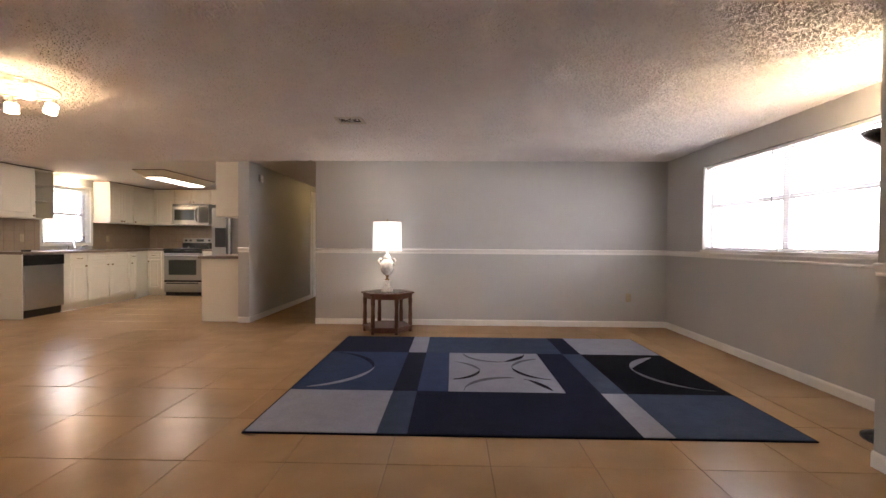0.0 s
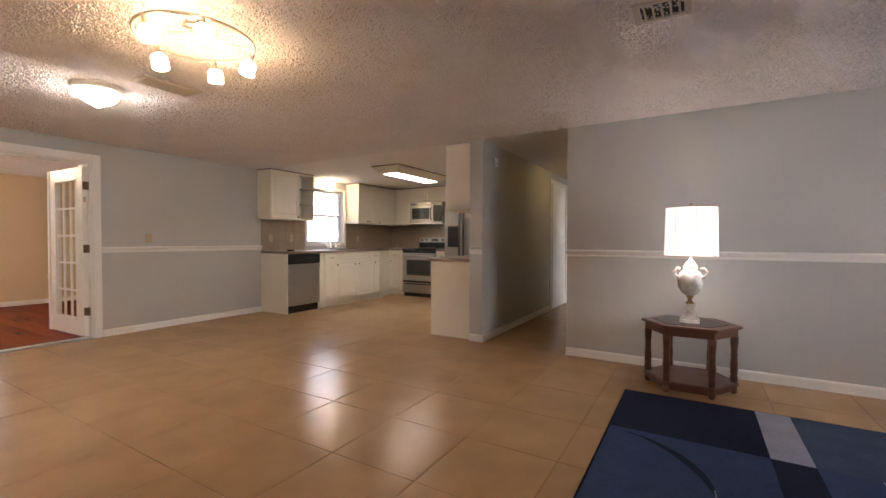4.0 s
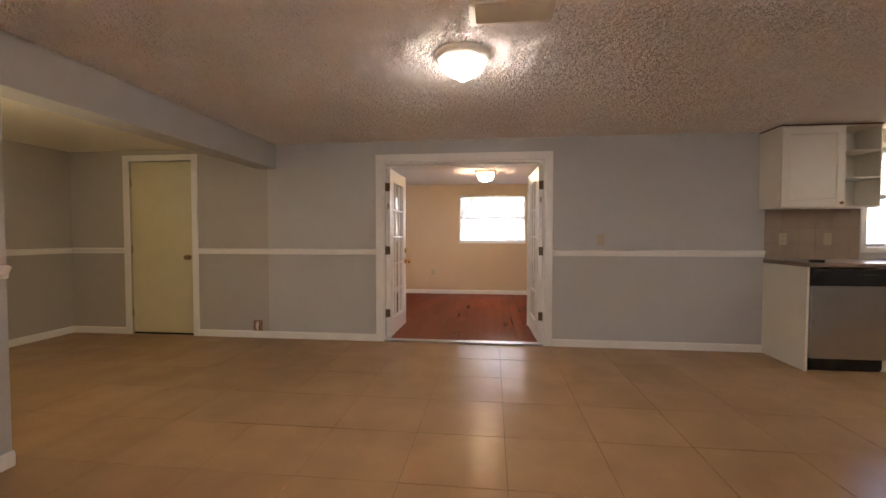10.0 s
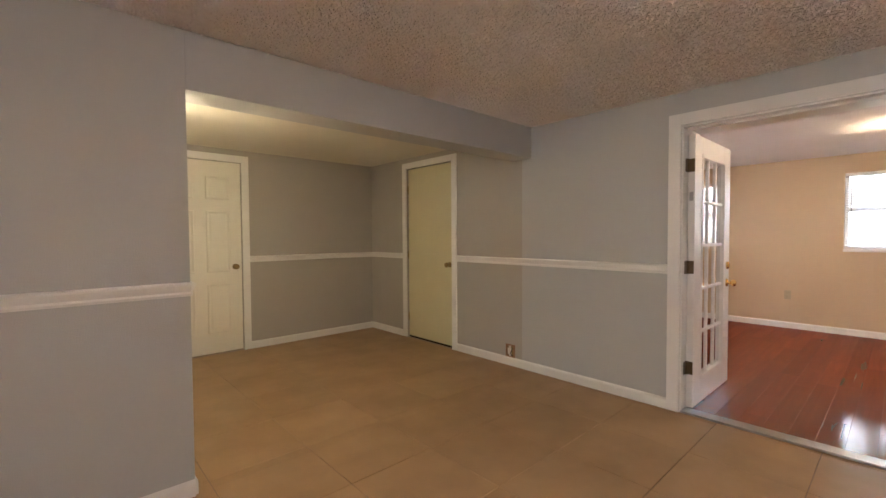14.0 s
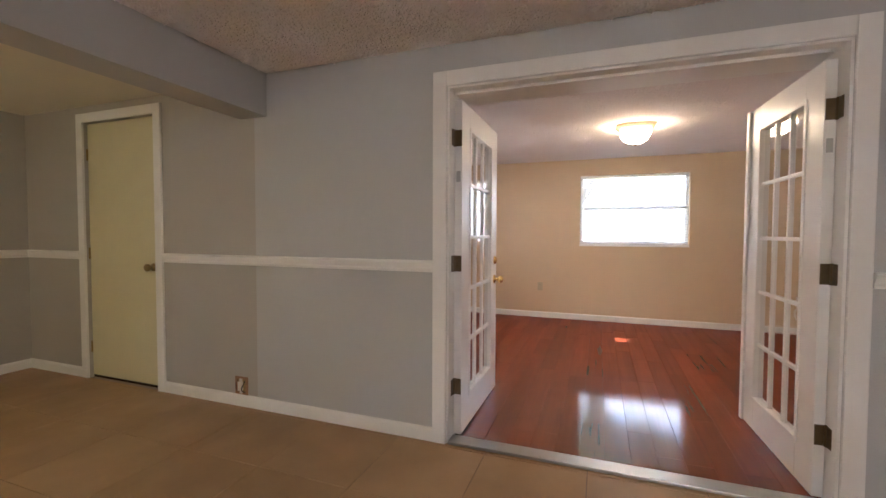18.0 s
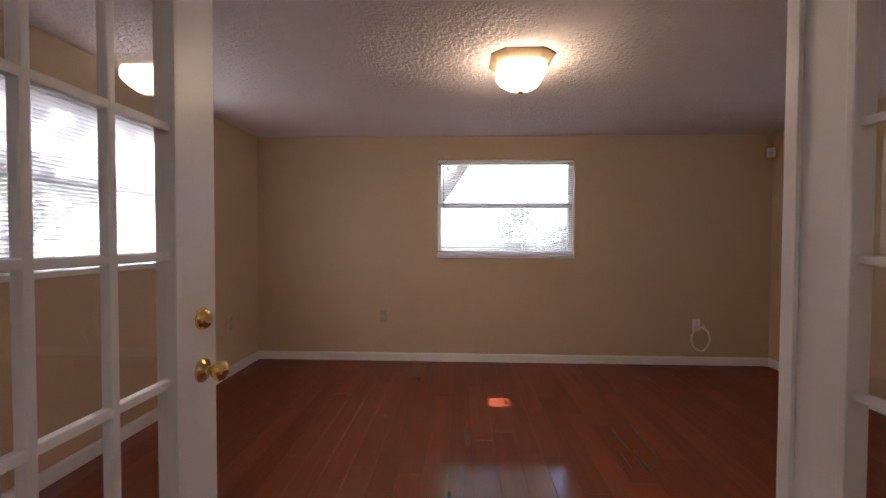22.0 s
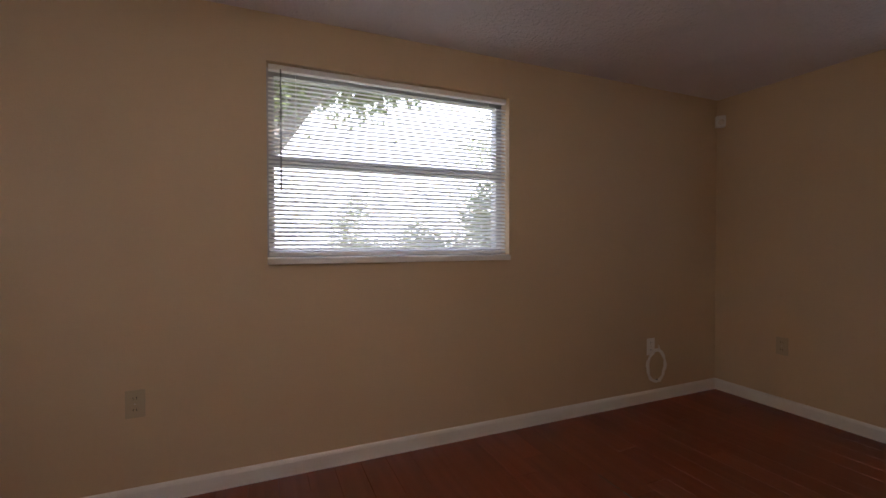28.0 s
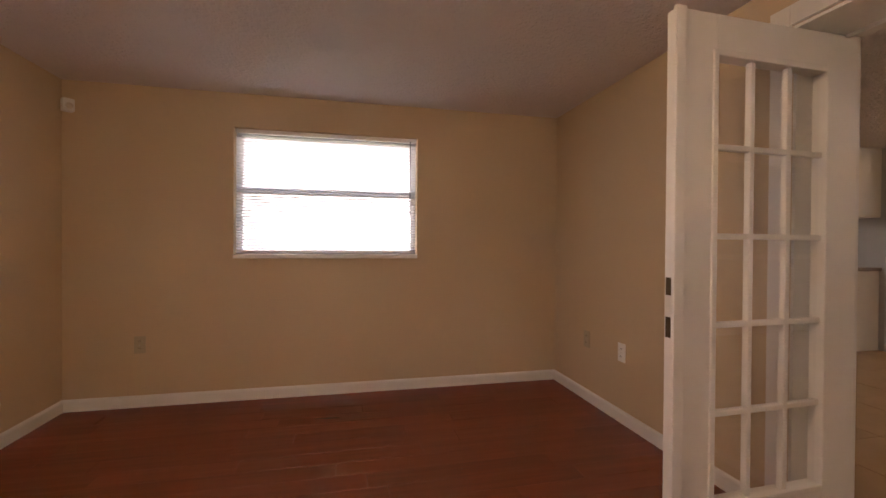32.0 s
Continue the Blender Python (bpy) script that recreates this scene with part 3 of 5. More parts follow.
part("strike_plate", box(-0.844, -0.842, ry0 + 0.008, ry1 - 0.008, 0.78, 0.85), M["hinge"], rf)
part("strike_plate", box(-0.844, -0.842, ry0 + 0.008, ry1 - 0.008, 0.925, 0.985), M["hinge"], rf)

e = tagged(new("door_2"), "closed flat pale yellow door with white casing", "door", kind="structure")
casing(e, "y", XF, 1, -0.441, 0.352, 2.025, 0.07)
part("door_panel", box(XF - 0.06, XF - 0.022, -0.436, 0.347, 0.022, 2.02, 0.003), M["yellowdoor"], e, "flat pale yellow door slab")
# black strip painted in for the shade below the slab
part("gap_shade", box(XF - 0.058, XF - 0.03, -0.441, 0.352, 0.0, 0.02), M["black"], e)
k = part("knob", lathe([(0.0, 0.0), (0.030, 0.0), (0.028, 0.008), (0.012, 0.012), (0.012, 0.030), (0.026, 0.040), (0.028, 0.055), (0.018, 0.064), (0, 0.065)], 20), M["bronze"], e, "dull brass knob", True)
k.matrix_local = Matrix.Translation((XF - 0.022, 0.352 - 0.07, 0.91)) @ Matrix.Rotation(radians(90), 4, "Y")
for z in (0.25, 1.0, 1.78):
    part("hinge", box(XF - 0.025, XF - 0.012, -0.445, -0.433, z - 0.045, z + 0.045), M["bronze"], e)

e = tagged(new("door_3"), "closed cream six-panel door with white casing", "door", kind="structure")
casing(e, "x", YA, 1, -5.27, -4.47, 2.02, 0.072)
bm = box(-5.265, -4.475, YA - 0.055, YA - 0.022, 0.012, 2.015)
part("door_panel", bm, M["cabinet"], e)
for z0, z1 in ((0.22, 0.74), (0.86, 1.50), (1.62, 1.86)):
    for x0, x1 in ((-5.155, -4.925), (-4.815, -4.585)):
        bm = bmesh.new()
        a = [bm.verts.new(v) for v in ((x0, YA - 0.021, z0), (x1, YA - 0.021, z0), (x1, YA - 0.021, z1), (x0, YA - 0.021, z1))]
        def inset(d, y):
            return [bm.verts.new(v) for v in ((x0 + d, y, z0 + d), (x1 - d, y, z0 + d), (x1 - d, y, z1 - d), (x0 + d, y, z1 - d))]
        b = inset(0.008, YA - 0.014)
        c = inset(0.030, YA - 0.020)
        d = inset(0.050, YA - 0.0165)
        for r, s in ((a, b), (b, c), (c, d)):
            for i in range(4):
                bm.faces.new((r[i], r[(i + 1) % 4], s[(i + 1) % 4], s[i]))
        bm.faces.new(d)
        part("raised_panel", bm, M["cabinet"], e)
k = part("knob", lathe([(0.0, 0.0), (0.030, 0.0), (0.028, 0.008), (0.012, 0.012), (0.012, 0.030), (0.026, 0.040), (0.028, 0.055), (0.018, 0.064), (0, 0.065)], 20), M["bronze"], e, "dull brass knob", True)
k.matrix_local = Matrix.Translation((-5.20, YA - 0.022, 0.91)) @ Matrix.Rotation(radians(-90), 4, "X")

e = tagged(new("door_4"), "white hallway door with white casing", "door", kind="structure")
part("door_panel", box(-3.146, -3.130, 9.0, 9.75, 0.01, 2.0), M["white"], e)
casing(e, "y", -3.144, 1, 8.95, 9.80, 2.0, 0.07)

# ---- lit surfaces ----
M["bulb_warm"] = glow("warm_frosted_glass_lit", (1.0, 0.68, 0.36), 2.7)
M["bulb_dome"] = glow("white_glass_dome_lit", (1.0, 0.90, 0.74), 3.6)
M["bulb_bowl"] = glow("white_glass_bowl_lit", (1.0, 0.74, 0.42), 4.4)
M["bulb_tube"] = glow("fluorescent_diffuser_lit", (1.0, 0.92, 0.74), 1.3)
M["bulb_shade"] = glow("white_lampshade_lit", (1.0, 0.93, 0.82), 0.055)
M["bulb_table"] = glow("table_lamp_bulb_lit", (1.0, 0.88, 0.70), 4.5)
M["bulb_pend"] = glow("pendant_glass_lit", (1.0, 0.82, 0.48), 3.4)
M["bulb_sink"] = glow("sink_globe_lit", (1.0, 0.74, 0.42), 3.5)
M["bulb_torch"] = glow("torchiere_bulb_lit", (1.0, 0.74, 0.42), 52)
M["bulb_hall"] = glow("hall_glass_lit", (1.0, 0.66, 0.22), 1.0)
M["marble"] = mat("white_veined_marble", (0.72, 0.70, 0.67), 0.25, vary=0.6, scale=22)
M["rug_navy"] = mat("navy_rug_pile", (0.012, 0.016, 0.040), 0.95, vary=0.2, scale=60, bump=0.004, bscale=260, spec=0.1)
M["rug_black"] = mat("blue_black_rug_pile", (0.008, 0.009, 0.018), 0.95, vary=0.2, scale=60, bump=0.004, bscale=260, spec=0.1)
M["rug_blue"] = mat("mid_blue_rug_pile", (0.034, 0.056, 0.125), 0.95, vary=0.2, scale=60, bump=0.004, bscale=260, spec=0.1)
M["rug_slate"] = mat("slate_blue_rug_pile", (0.046, 0.068, 0.122), 0.95, vary=0.2, scale=60, bump=0.004, bscale=260, spec=0.1)
M["rug_light"] = mat("pale_grey_blue_rug_pile", (0.27, 0.29, 0.36), 0.95, vary=0.12, scale=60, bump=0.004, bscale=260, spec=0.1)
M["rug_grey"] = mat("grey_rug_pile", (0.11, 0.12, 0.15), 0.95, vary=0.2, scale=60, bump=0.004, bscale=260, spec=0.1)
M["vent_dark"] = mat("dark_vent_inside", (0.03, 0.025, 0.022), 0.8)
# darker vent paint: the shade behind the louvres put into the colour
M["vent_shade"] = mat("shaded_vent_inside", (0.38, 0.33, 0.27), 0.8)
M["rim_tan"] = mat("tan_rim_paint", (0.46, 0.34, 0.21), 0.45, vary=0.06, scale=20)
M["ventpaint"] = mat("cream_vent_paint", (0.68, 0.63, 0.55), 0.5, vary=0.05, scale=20)
M["oven_glass"] = mat("dark_oven_glass", (0.02, 0.025, 0.022), 0.06, spec=0.6)
M["cord"] = mat("white_cable", (0.86, 0.84, 0.80), 0.5)

# ---- living room ----
def rug():
    X0, X1, Y0, Y1 = -1.585, 1.64, 3.15, 5.63
    e = thing("area_rug", "large rectangular rug in navy, blue and grey blocks with arcs", "rug")
    def patch(u0, u1, v0, v1, m, z=0.012):
        x0, x1 = X0 + u0 * (X1 - X0), X0 + u1 * (X1 - X0)
        y0, y1 = Y0 + v0 * (Y1 - Y0), Y0 + v1 * (Y1 - Y0)
        part("patch", box(x0, x1, y0, y1, 0.0, z, 0.002), M[m], e)
    U = [0.0, 0.236, 0.291, 0.706, 0.762, 1.0]
    V = [0.0, 0.28, 0.72, 1.0]
    rows = [["rug_light", "rug_slate", "rug_navy", "rug_light", "rug_slate"],
            ["rug_blue", "rug_navy", None, "rug_slate", "rug_black"],
            ["rug_navy", "rug_light", "rug_slate", "rug_navy", "rug_light"]]
    for j in range(3):
        for i in range(5):
            if rows[j][i]:
                patch(U[i], U[i + 1], V[j], V[j + 1], rows[j][i])
    patch(0.291, 0.362, V[1], V[2], "rug_blue")
    patch(0.362, 0.628, V[1], V[2], "rug_light")
    patch(0.628, 0.706, V[1], V[2], "rug_navy")
    def crescent(u, v, r, a0, a1, wide, m, squash=1.0):
        """A carved arc round (u, v), widest at its middle."""
        cx, cy = X0 + u * (X1 - X0), Y0 + v * (Y1 - Y0)
        bm = bmesh.new()
        n = 26
        prev = None
        for k in range(n + 1):
            t = k / n
            a = radians(a0 + (a1 - a0) * t)
            w = wide * (0.12 + 0.88 * math.sin(math.pi * min(1, t * 1.15)) ** 0.8) if t < 0.87 else wide * 0.12
            ring = []
            for rr, z in ((r - w, 0.0125), (r - w, 0.0150), (r, 0.0150), (r, 0.0125)):
                ring.append(bm.verts.new((cx + rr * math.cos(a), cy + squash * rr * math.sin(a), z)))
            if prev:
                for q in range(4):
                    bm.faces.new((prev[q], prev[(q + 1) % 4], ring[(q + 1) % 4], ring[q]))
            else:
                bm.faces.new(ring)
            prev = ring
        bm.faces.new(prev[::-1])
        part("arc", bm, M[m], e)
    crescent(0.005, 0.50, 0.50, -80, 8, 0.05, "rug_light")
    crescent(0.005, 0.50, 0.50, 2, 82, 0.045, "rug_navy")
    crescent(0.997, 0.50, 0.47, 105, 178, 0.075, "rug_light")
    crescent(0.997, 0.50, 0.47, 172, 262, 0.04, "rug_grey")
    crescent(0.366, 0.49, 0.25, -85, 10, 0.035, "rug_black")
    crescent(0.366, 0.49, 0.25, 5, 80, 0.028, "rug_grey")
    crescent(0.495, 0.715, 0.30, 182, 290, 0.028, "rug_grey")
    crescent(0.495, 0.715, 0.30, 285, 357, 0.05, "rug_black")
    crescent(0.624, 0.52, 0.30, 95, 185, 0.035, "rug_grey")
    crescent(0.624, 0.52, 0.30, 180, 265, 0.035, "rug_black")
    crescent(0.500, 0.285, 0.33, 75, 178, 0.04, "rug_grey")
    crescent(0.500, 0.285, 0.33, 5, 62, 0.04, "rug_black")
    part("binding", box(X0 - 0.012, X1 + 0.012, Y0 - 0.012, Y0, 0.0, 0.010, 0.003), M["rug_black"], e)
    part("binding", box(X0 - 0.012, X1 + 0.012, Y1, Y1 + 0.012, 0.0, 0.010, 0.003), M["rug_black"], e)
    part("binding", box(X0 - 0.012, X0, Y0, Y1, 0.0, 0.010, 0.003), M["rug_black"], e)
    part("binding", box(X1, X1 + 0.012, Y0, Y1, 0.0, 0.010, 0.003), M["rug_black"], e)
rug()

def prism(pts, z0, z1, bevel=0.0):
    bm = bmesh.new()
    lo = [bm.verts.new((x, y, z0)) for x, y in pts]
    hi = [bm.verts.new((x, y, z1)) for x, y in pts]
    n = len(pts)
    bm.faces.new(lo[::-1])
    bm.faces.new(hi)
    for i in range(n):
        bm.faces.new((lo[i], lo[(i + 1) % n], hi[(i + 1) % n], hi[i]))
    if bevel:
        bmesh.ops.bevel(bm, geom=list(bm.edges), offset=bevel, segments=2, affect="EDGES")
    return bm

def hexagon(r, squash=1.0):
    return [(r * math.cos(radians(60 * k)), squash * r * math.sin(radians(60 * k))) for k in range(6)]

def side_table():
    e = thing("side_table", "dark cherry hexagonal wooden end table with turned legs", "table", at=(-1.195, 5.985, 0))
    top = 0.492
    q = 0.92
    part("tabletop", prism(hexagon(0.335, q), top - 0.022, top, 0.006), M["wood"], e)
    part("glass_inset", prism(hexagon(0.255, q), top + 0.0005, top + 0.004), M["oven_glass"], e, "smoked glass top inset")
    part("apron", prism(hexagon(0.305, q), top - 0.075, top - 0.022, 0.003), M["wood"], e)
    part("shelf", prism(hexagon(0.315, q), 0.055, 0.085, 0.006), M["wood"], e)
    part("plinth", prism(hexagon(0.29, q), 0.020, 0.055, 0.003), M["wood"], e)
    for x, y in hexagon(0.282, q):
        prof = [(0.0, 0.085), (0.026, 0.085), (0.026, 0.125), (0.020, 0.135), (0.024, 0.15), (0.025, 0.22), (0.020, 0.265), (0.024, 0.28), (0.020, 0.295), (0.024, 0.35), (0.026, 0.365), (0.026, top - 0.075), (0, top - 0.075)]
        part("leg", lathe(prof, 14, (x, y, 0)), M["wood"], e, smooth=True)
        part("foot", lathe([(0, 0), (0.018, 0), (0.024, 0.015), (0.020, 0.055), (0, 0.055)], 12, (x, y, 0)), M["wood"], e, smooth=True)
side_table()

def table_lamp():
    z0 = 0.497
    e = thing("table_lamp", "lit table lamp with marble urn base and white drum shade", "lamp", at=(-1.195, 5.94, z0))
    part("base", box(-0.065, 0.065, -0.065, 0.065, 0, 0.028, 0.004), M["marble"], e)
    part("base", box(-0.052, 0.052, -0.052, 0.052, 0.028, 0.045, 0.004), M["marble"], e)
    part("column", box(-0.039, 0.039, -0.039, 0.039, 0.045, 0.140, 0.004), M["marble"], e, "white marble block")
    part("collar", lathe([(0, 0.140), (0.030, 0.140), (0.030, 0.148), (0.015, 0.160), (0.014, 0.178), (0.026, 0.190), (0.026, 0.200), (0, 0.200)], 18), M["bronze"], e, "dark metal collar", True)
    part("urn", lathe([(0, 0.200), (0.026, 0.200), (0.058, 0.222), (0.079, 0.258), (0.085, 0.300), (0.080, 0.345), (0.062, 0.378), (0.048, 0.388), (0.046, 0.400), (0, 0.400)], 28), M["marble"], e, "white marble urn with grey veins", True)
    for sx in (-1, 1):
        part("scroll_handle", tube([(sx * 0.060, -0.015, 0.325), (sx * 0.096, -0.020, 0.345), (sx * 0.104, -0.022, 0.378), (sx * 0.088, -0.020, 0.402), (sx * 0.066, -0.015, 0.398)], 0.013, 10), M["marble"], e, smooth=True)
    part("neck", lathe([(0.046, 0.400), (0.050, 0.415), (0.038, 0.430), (0.030, 0.450), (0.012, 0.462), (0.008, 0.49), (0, 0.49)], 18), M["marble"], e, smooth=True)
    part("shade", lathe([(0.178, 0.492), (0.169, 0.858), (0.166, 0.858), (0.175, 0.492)], 40), M["bulb_shade"], e, "lit white fabric shade", True)
    for z, r in ((0.494, 0.1795), (0.856, 0.1705)):
        part("shade_trim", tube([(r * math.cos(t * math.pi / 20), r * math.sin(t * math.pi / 20), z) for t in range(40)], 0.0035, 6, True), M["bronze"], e)
    for k in range(8):
        a = k * math.pi / 4 + 0.2
        part("shade_rib", tube([(0.1785 * math.cos(a), 0.1785 * math.sin(a), 0.492), (0.1695 * math.cos(a), 0.1695 * math.sin(a), 0.858)], 0.0015, 6), M["ventpaint"], e)
    part("bulb", lathe([(0, 0.60), (0.022, 0.61), (0.034, 0.65), (0.030, 0.685), (0.014, 0.71), (0, 0.712)], 16), M["bulb_table"], e, "lit bulb inside the shade", True)
    part("finial", lathe([(0.006, 0.83), (0.006, 0.87), (0.010, 0.88), (0, 0.892)], 12), M["bronze"], e, smooth=True)
    part("harp", tube([(-0.166, 0, 0.852), (0, 0, 0.858), (0.166, 0, 0.852)], 0.002, 6), M["bronze"], e)
table_lamp()

def torchiere():
    e = thing("floor_lamp", "lit dark torchiere floor lamp in the corner by the window", "lamp", at=(2.09, 3.17, 0))
    part("base", lathe([(0, 0), (0.14, 0), (0.14, 0.012), (0.10, 0.03), (0.02, 0.045), (0, 0.045)], 28), M["black"], e, smooth=True)
    part("pole", cylbm(bmesh.new(), (0, 0, 0.855), 0.011, 1.63, seg=14), M["black"], e, smooth=True)
    part("bowl", lathe([(0.02, 1.65), (0.08, 1.665), (0.145, 1.715), (0.165, 1.75), (0.160, 1.75), (0.14, 1.72), (0.07, 1.675), (0, 1.67)], 32), M["black"], e, "dark metal uplight bowl", True)
    part("bulb", lathe([(0, 1.672), (0.03, 1.68), (0.038, 1.70), (0.02, 1.725), (0, 1.73)], 18), M["bulb_torch"], e, "lit bulb", True)
torchiere()

def ceiling_vent(x, y, lx, ly, slats, z=None, label="cream metal ceiling vent", dark=True, tilt=50, blades_y=None):
    z = H if z is None else z
    e = thing("ceiling_vent", label, "vent", "ceiling vents", (x, y, z))
    f = 0.03
    for a in ((-lx / 2, -lx / 2 + f, -ly / 2, ly / 2), (lx / 2 - f, lx / 2, -ly / 2, ly / 2), (-lx / 2 + f, lx / 2 - f, -ly / 2, -ly / 2 + f), (-lx / 2 + f, lx / 2 - f, ly / 2 - f, ly / 2)):
        part("frame", box(*a, -0.012, -0.001, 0.003), M["ventpaint"], e)
    # flat sheet with no duct behind; its dark tone stands for the shade inside
    part("backing", box(-lx / 2 + f, lx / 2 - f, -ly / 2 + f, ly / 2 - f, -0.003, -0.0015), M["vent_dark"] if dark else M["vent_shade"], e)
    along_y = ly >= lx if blades_y is None else blades_y
    for k in range(slats):
        t = (k + 0.5) / slats
        if along_y:
            p = -lx / 2 + f + t * (lx - 2 * f)
            bm = box(-0.001, 0.001, -ly / 2 + f, ly / 2 - f, -0.008, 0.008)
            m = Matrix.Translation((p, 0, -0.012)) @ Matrix.Rotation(radians(tilt), 4, "Y")
        else:
            p = -ly / 2 + f + t * (ly - 2 * f)
            bm = box(-lx / 2 + f, lx / 2 - f, -0.001, 0.001, -0.009, 0.009)
            m = Matrix.Translation((0, p, -0.012)) @ Matrix.Rotation(radians(50), 4, "X")
        s = part("slat", bm, M["ventpaint"], e)
        s.matrix_local = m
    return e
ceiling_vent(-1.31, 4.51, 0.24, 0.20, 5, label="ceiling supply vent with dark slots on textured ceiling", tilt=-38, blades_y=True)
ceiling_vent(-4.36, 3.865, 0.20, 0.38, 9, label="cream louvred ceiling vent beside the dome light", dark=False, tilt=40)
ceiling_vent(-7.745, 3.30, 0.27, 0.46, 15, H2, "tan louvred return vent on den ceiling", dark=False, tilt=70)

def dome_light():
    e = thing("dome_light", "lit flush white glass dome ceiling light", "ceiling light", at=(-4.795, 3.617, H))
    part("base", lathe([(0, 0), (0.155, 0), (0.158, -0.015), (0.150, -0.035), (0.128, -0.045), (0, -0.045)], 36), M["ventpaint"], e, "cream painted metal rim", True)
    part("dome", lathe([(0.126, -0.046), (0.126, -0.060), (0.105, -0.095), (0.065, -0.120), (0.035, -0.130), (0.026, -0.140), (0.014, -0.150), (0, -0.152)], 36), M["bulb_dome"], e, "lit white glass dome", True)
dome_light()

def track_light():
    c = (-3.353, 3.506)
    e = thing("track_light", "oval track ceiling light with five lit frosted heads", "ceiling light", at=(c[0], c[1], H))
    part("canopy", lathe([(0, 0), (0.065, 0), (0.065, -0.022), (0.03, -0.035), (0, -0.035)], 24), M["nickel"], e, smooth=True)
    for a in (0, math.pi):
        part("arm", tube([(0, 0, -0.03), (0.14 * math.cos(a + 1.0), 0.14 * math.sin(a + 1.0), -0.055), (0.268 * math.cos(a + 1.0), 0.268 * math.sin(a + 1.0), -0.065)], 0.005, 8), M["nickel"], e)
    part("ring", tube([(0.268 * math.cos(t * math.pi / 24), 0.268 * math.sin(t * math.pi / 24), -0.065) for t in range(48)], 0.008, 8, True), M["nickel"], e, "brushed nickel ring", True)
    for deg, tip in ((193, 14), (132, -16), (72, 18), (-24, -12), (-80, 20)):
        a = radians(deg)
        x, y = 0.268 * math.cos(a), 0.268 * math.sin(a)
        m = Matrix.Translation((x, y, -0.075)) @ Matrix.Rotation(radians(tip), 4, (math.cos(a + 1.57), math.sin(a + 1.57), 0))
        h = part("head", lathe([(0, 0.012), (0.012, 0.012), (0.012, -0.02), (0.020, -0.028), (0.020, -0.036), (0, -0.036)], 14), M["nickel"], e, smooth=True)
        h.matrix_local = m
        g = part("glass_shade", lathe([(0.0, -0.036), (0.026, -0.036), (0.037, -0.046), (0.039, -0.105), (0.034, -0.108), (0, -0.106)], 18), M["bulb_warm"], h, "lit frosted glass shade", True)
track_light()

def plate(at, normal, w=0.07, h=0.115, kind="outlet", label="almond wall outlet plate", m="almond", group="wall plates"):
    rz = {(0, -1): 0, (1, 0): 90, (0, 1): 180, (-1, 0): -90}[normal]
    e = thing("wall_plate" if kind != "switch" else "light_switch", label, "outlet" if kind != "switch" else "switch", group, at, rz)
    part("cover", box(-w / 2, w / 2, -0.006, 0, -h / 2, h / 2, 0.002), M[m], e)
    if kind == "outlet":
        for z in (-0.024, 0.024):
            s = part("socket", box(-0.016, 0.016, -0.0075, -0.0055, z - 0.014, z + 0.014, 0.001), M[m], e)
            for x in (-0.006, 0.006):
                part("slot", box(x - 0.001, x + 0.001, -0.0082, -0.0074, z - 0.004, z + 0.006), M["vent_dark"], s)
    elif kind == "switch":
        part("toggle", box(-0.005, 0.005, -0.014, -0.006, -0.004, 0.012, 0.001), M[m], e)
    part("screw", cylbm(bmesh.new(), (0, -0.0065, 0), 0.003, 0.002, "y", 10), M["nickel"], e)
    return e
plate((1.93, YL, 0.39), (0, -1), label="almond outlet plate low on grey wall")
plate((XF, 4.896, 1.12), (1, 0), kind="switch", label="almond light switch above the chair rail")
plate((XW, 2.623, 0.439), (1, 0), label="almond outlet plate low on beige wall")
plate((XW, 5.566, 0.39), (1, 0), label="white cable outlet plate low on beige wall", m="cord")
plate((-10.218, YS, 0.456), (0, 1), label="almond outlet plate low on beige wall")
plate((-10.274, YN, 0.428), (0, -1), label="almond outlet plate low on beige wall")
plate((XE, 5.353, 0.446), (-1, 0), label="white outlet plate low on beige wall", m="cord")
plate((XE, 5.75, 0.446), (-1, 0), label="almond outlet plate low on beige wall")
plate((XR, 3.45, 0.36), (-1, 0), label="small white wall plate low on grey wall", m="white")
plate((-2.229 - 0.0, 7.6, 0.4), (-1, 0), label="almond outlet plate in the hallway")
e = thing("open_junction_box", "uncovered wall outlet box with exposed brown wiring", "outlet", at=(XF, 1.135, 0.137), rz=90)
M["rust"] = mat("rusty_brown_box", (0.28, 0.15, 0.08), 0.7, vary=0.4, scale=60)
part("box_rim", box(-0.055, 0.055, -0.004, 0, -0.062, 0.062, 0.001), M["rust"], e)
part("box_inside", box(-0.034, 0.034, -0.005, -0.003, -0.044, 0.044), M["bronze"], e, "rusty brown box inside")
part("receptacle", box(-0.016, 0.016, -0.022, -0.005, -0.030, 0.030, 0.003), M["ventpaint"], e)
part("yoke", box(-0.010, 0.010, -0.012, -0.005, -0.050, 0.050, 0.001), M["nickel"], e)
part("wire", tube([(-0.03, -0.004, 0.04), (-0.028, -0.025, 0.02), (-0.02, -0.028, -0.02), (-0.03, -0.004, -0.04)], 0.004, 6), M["wood"], e)
part("wire", tube([(0.03, -0.004, 0.035), (0.026, -0.025, 0.0), (0.022, -0.028, -0.02), (0.03, -0.004, -0.045)], 0.004, 6), M["vent_dark"], e)
e = thing("cable_coil", "coiled white coaxial cable hanging from a wall plate", "cable", at=(XW, 5.60, 0.29), rz=90)
pts = []
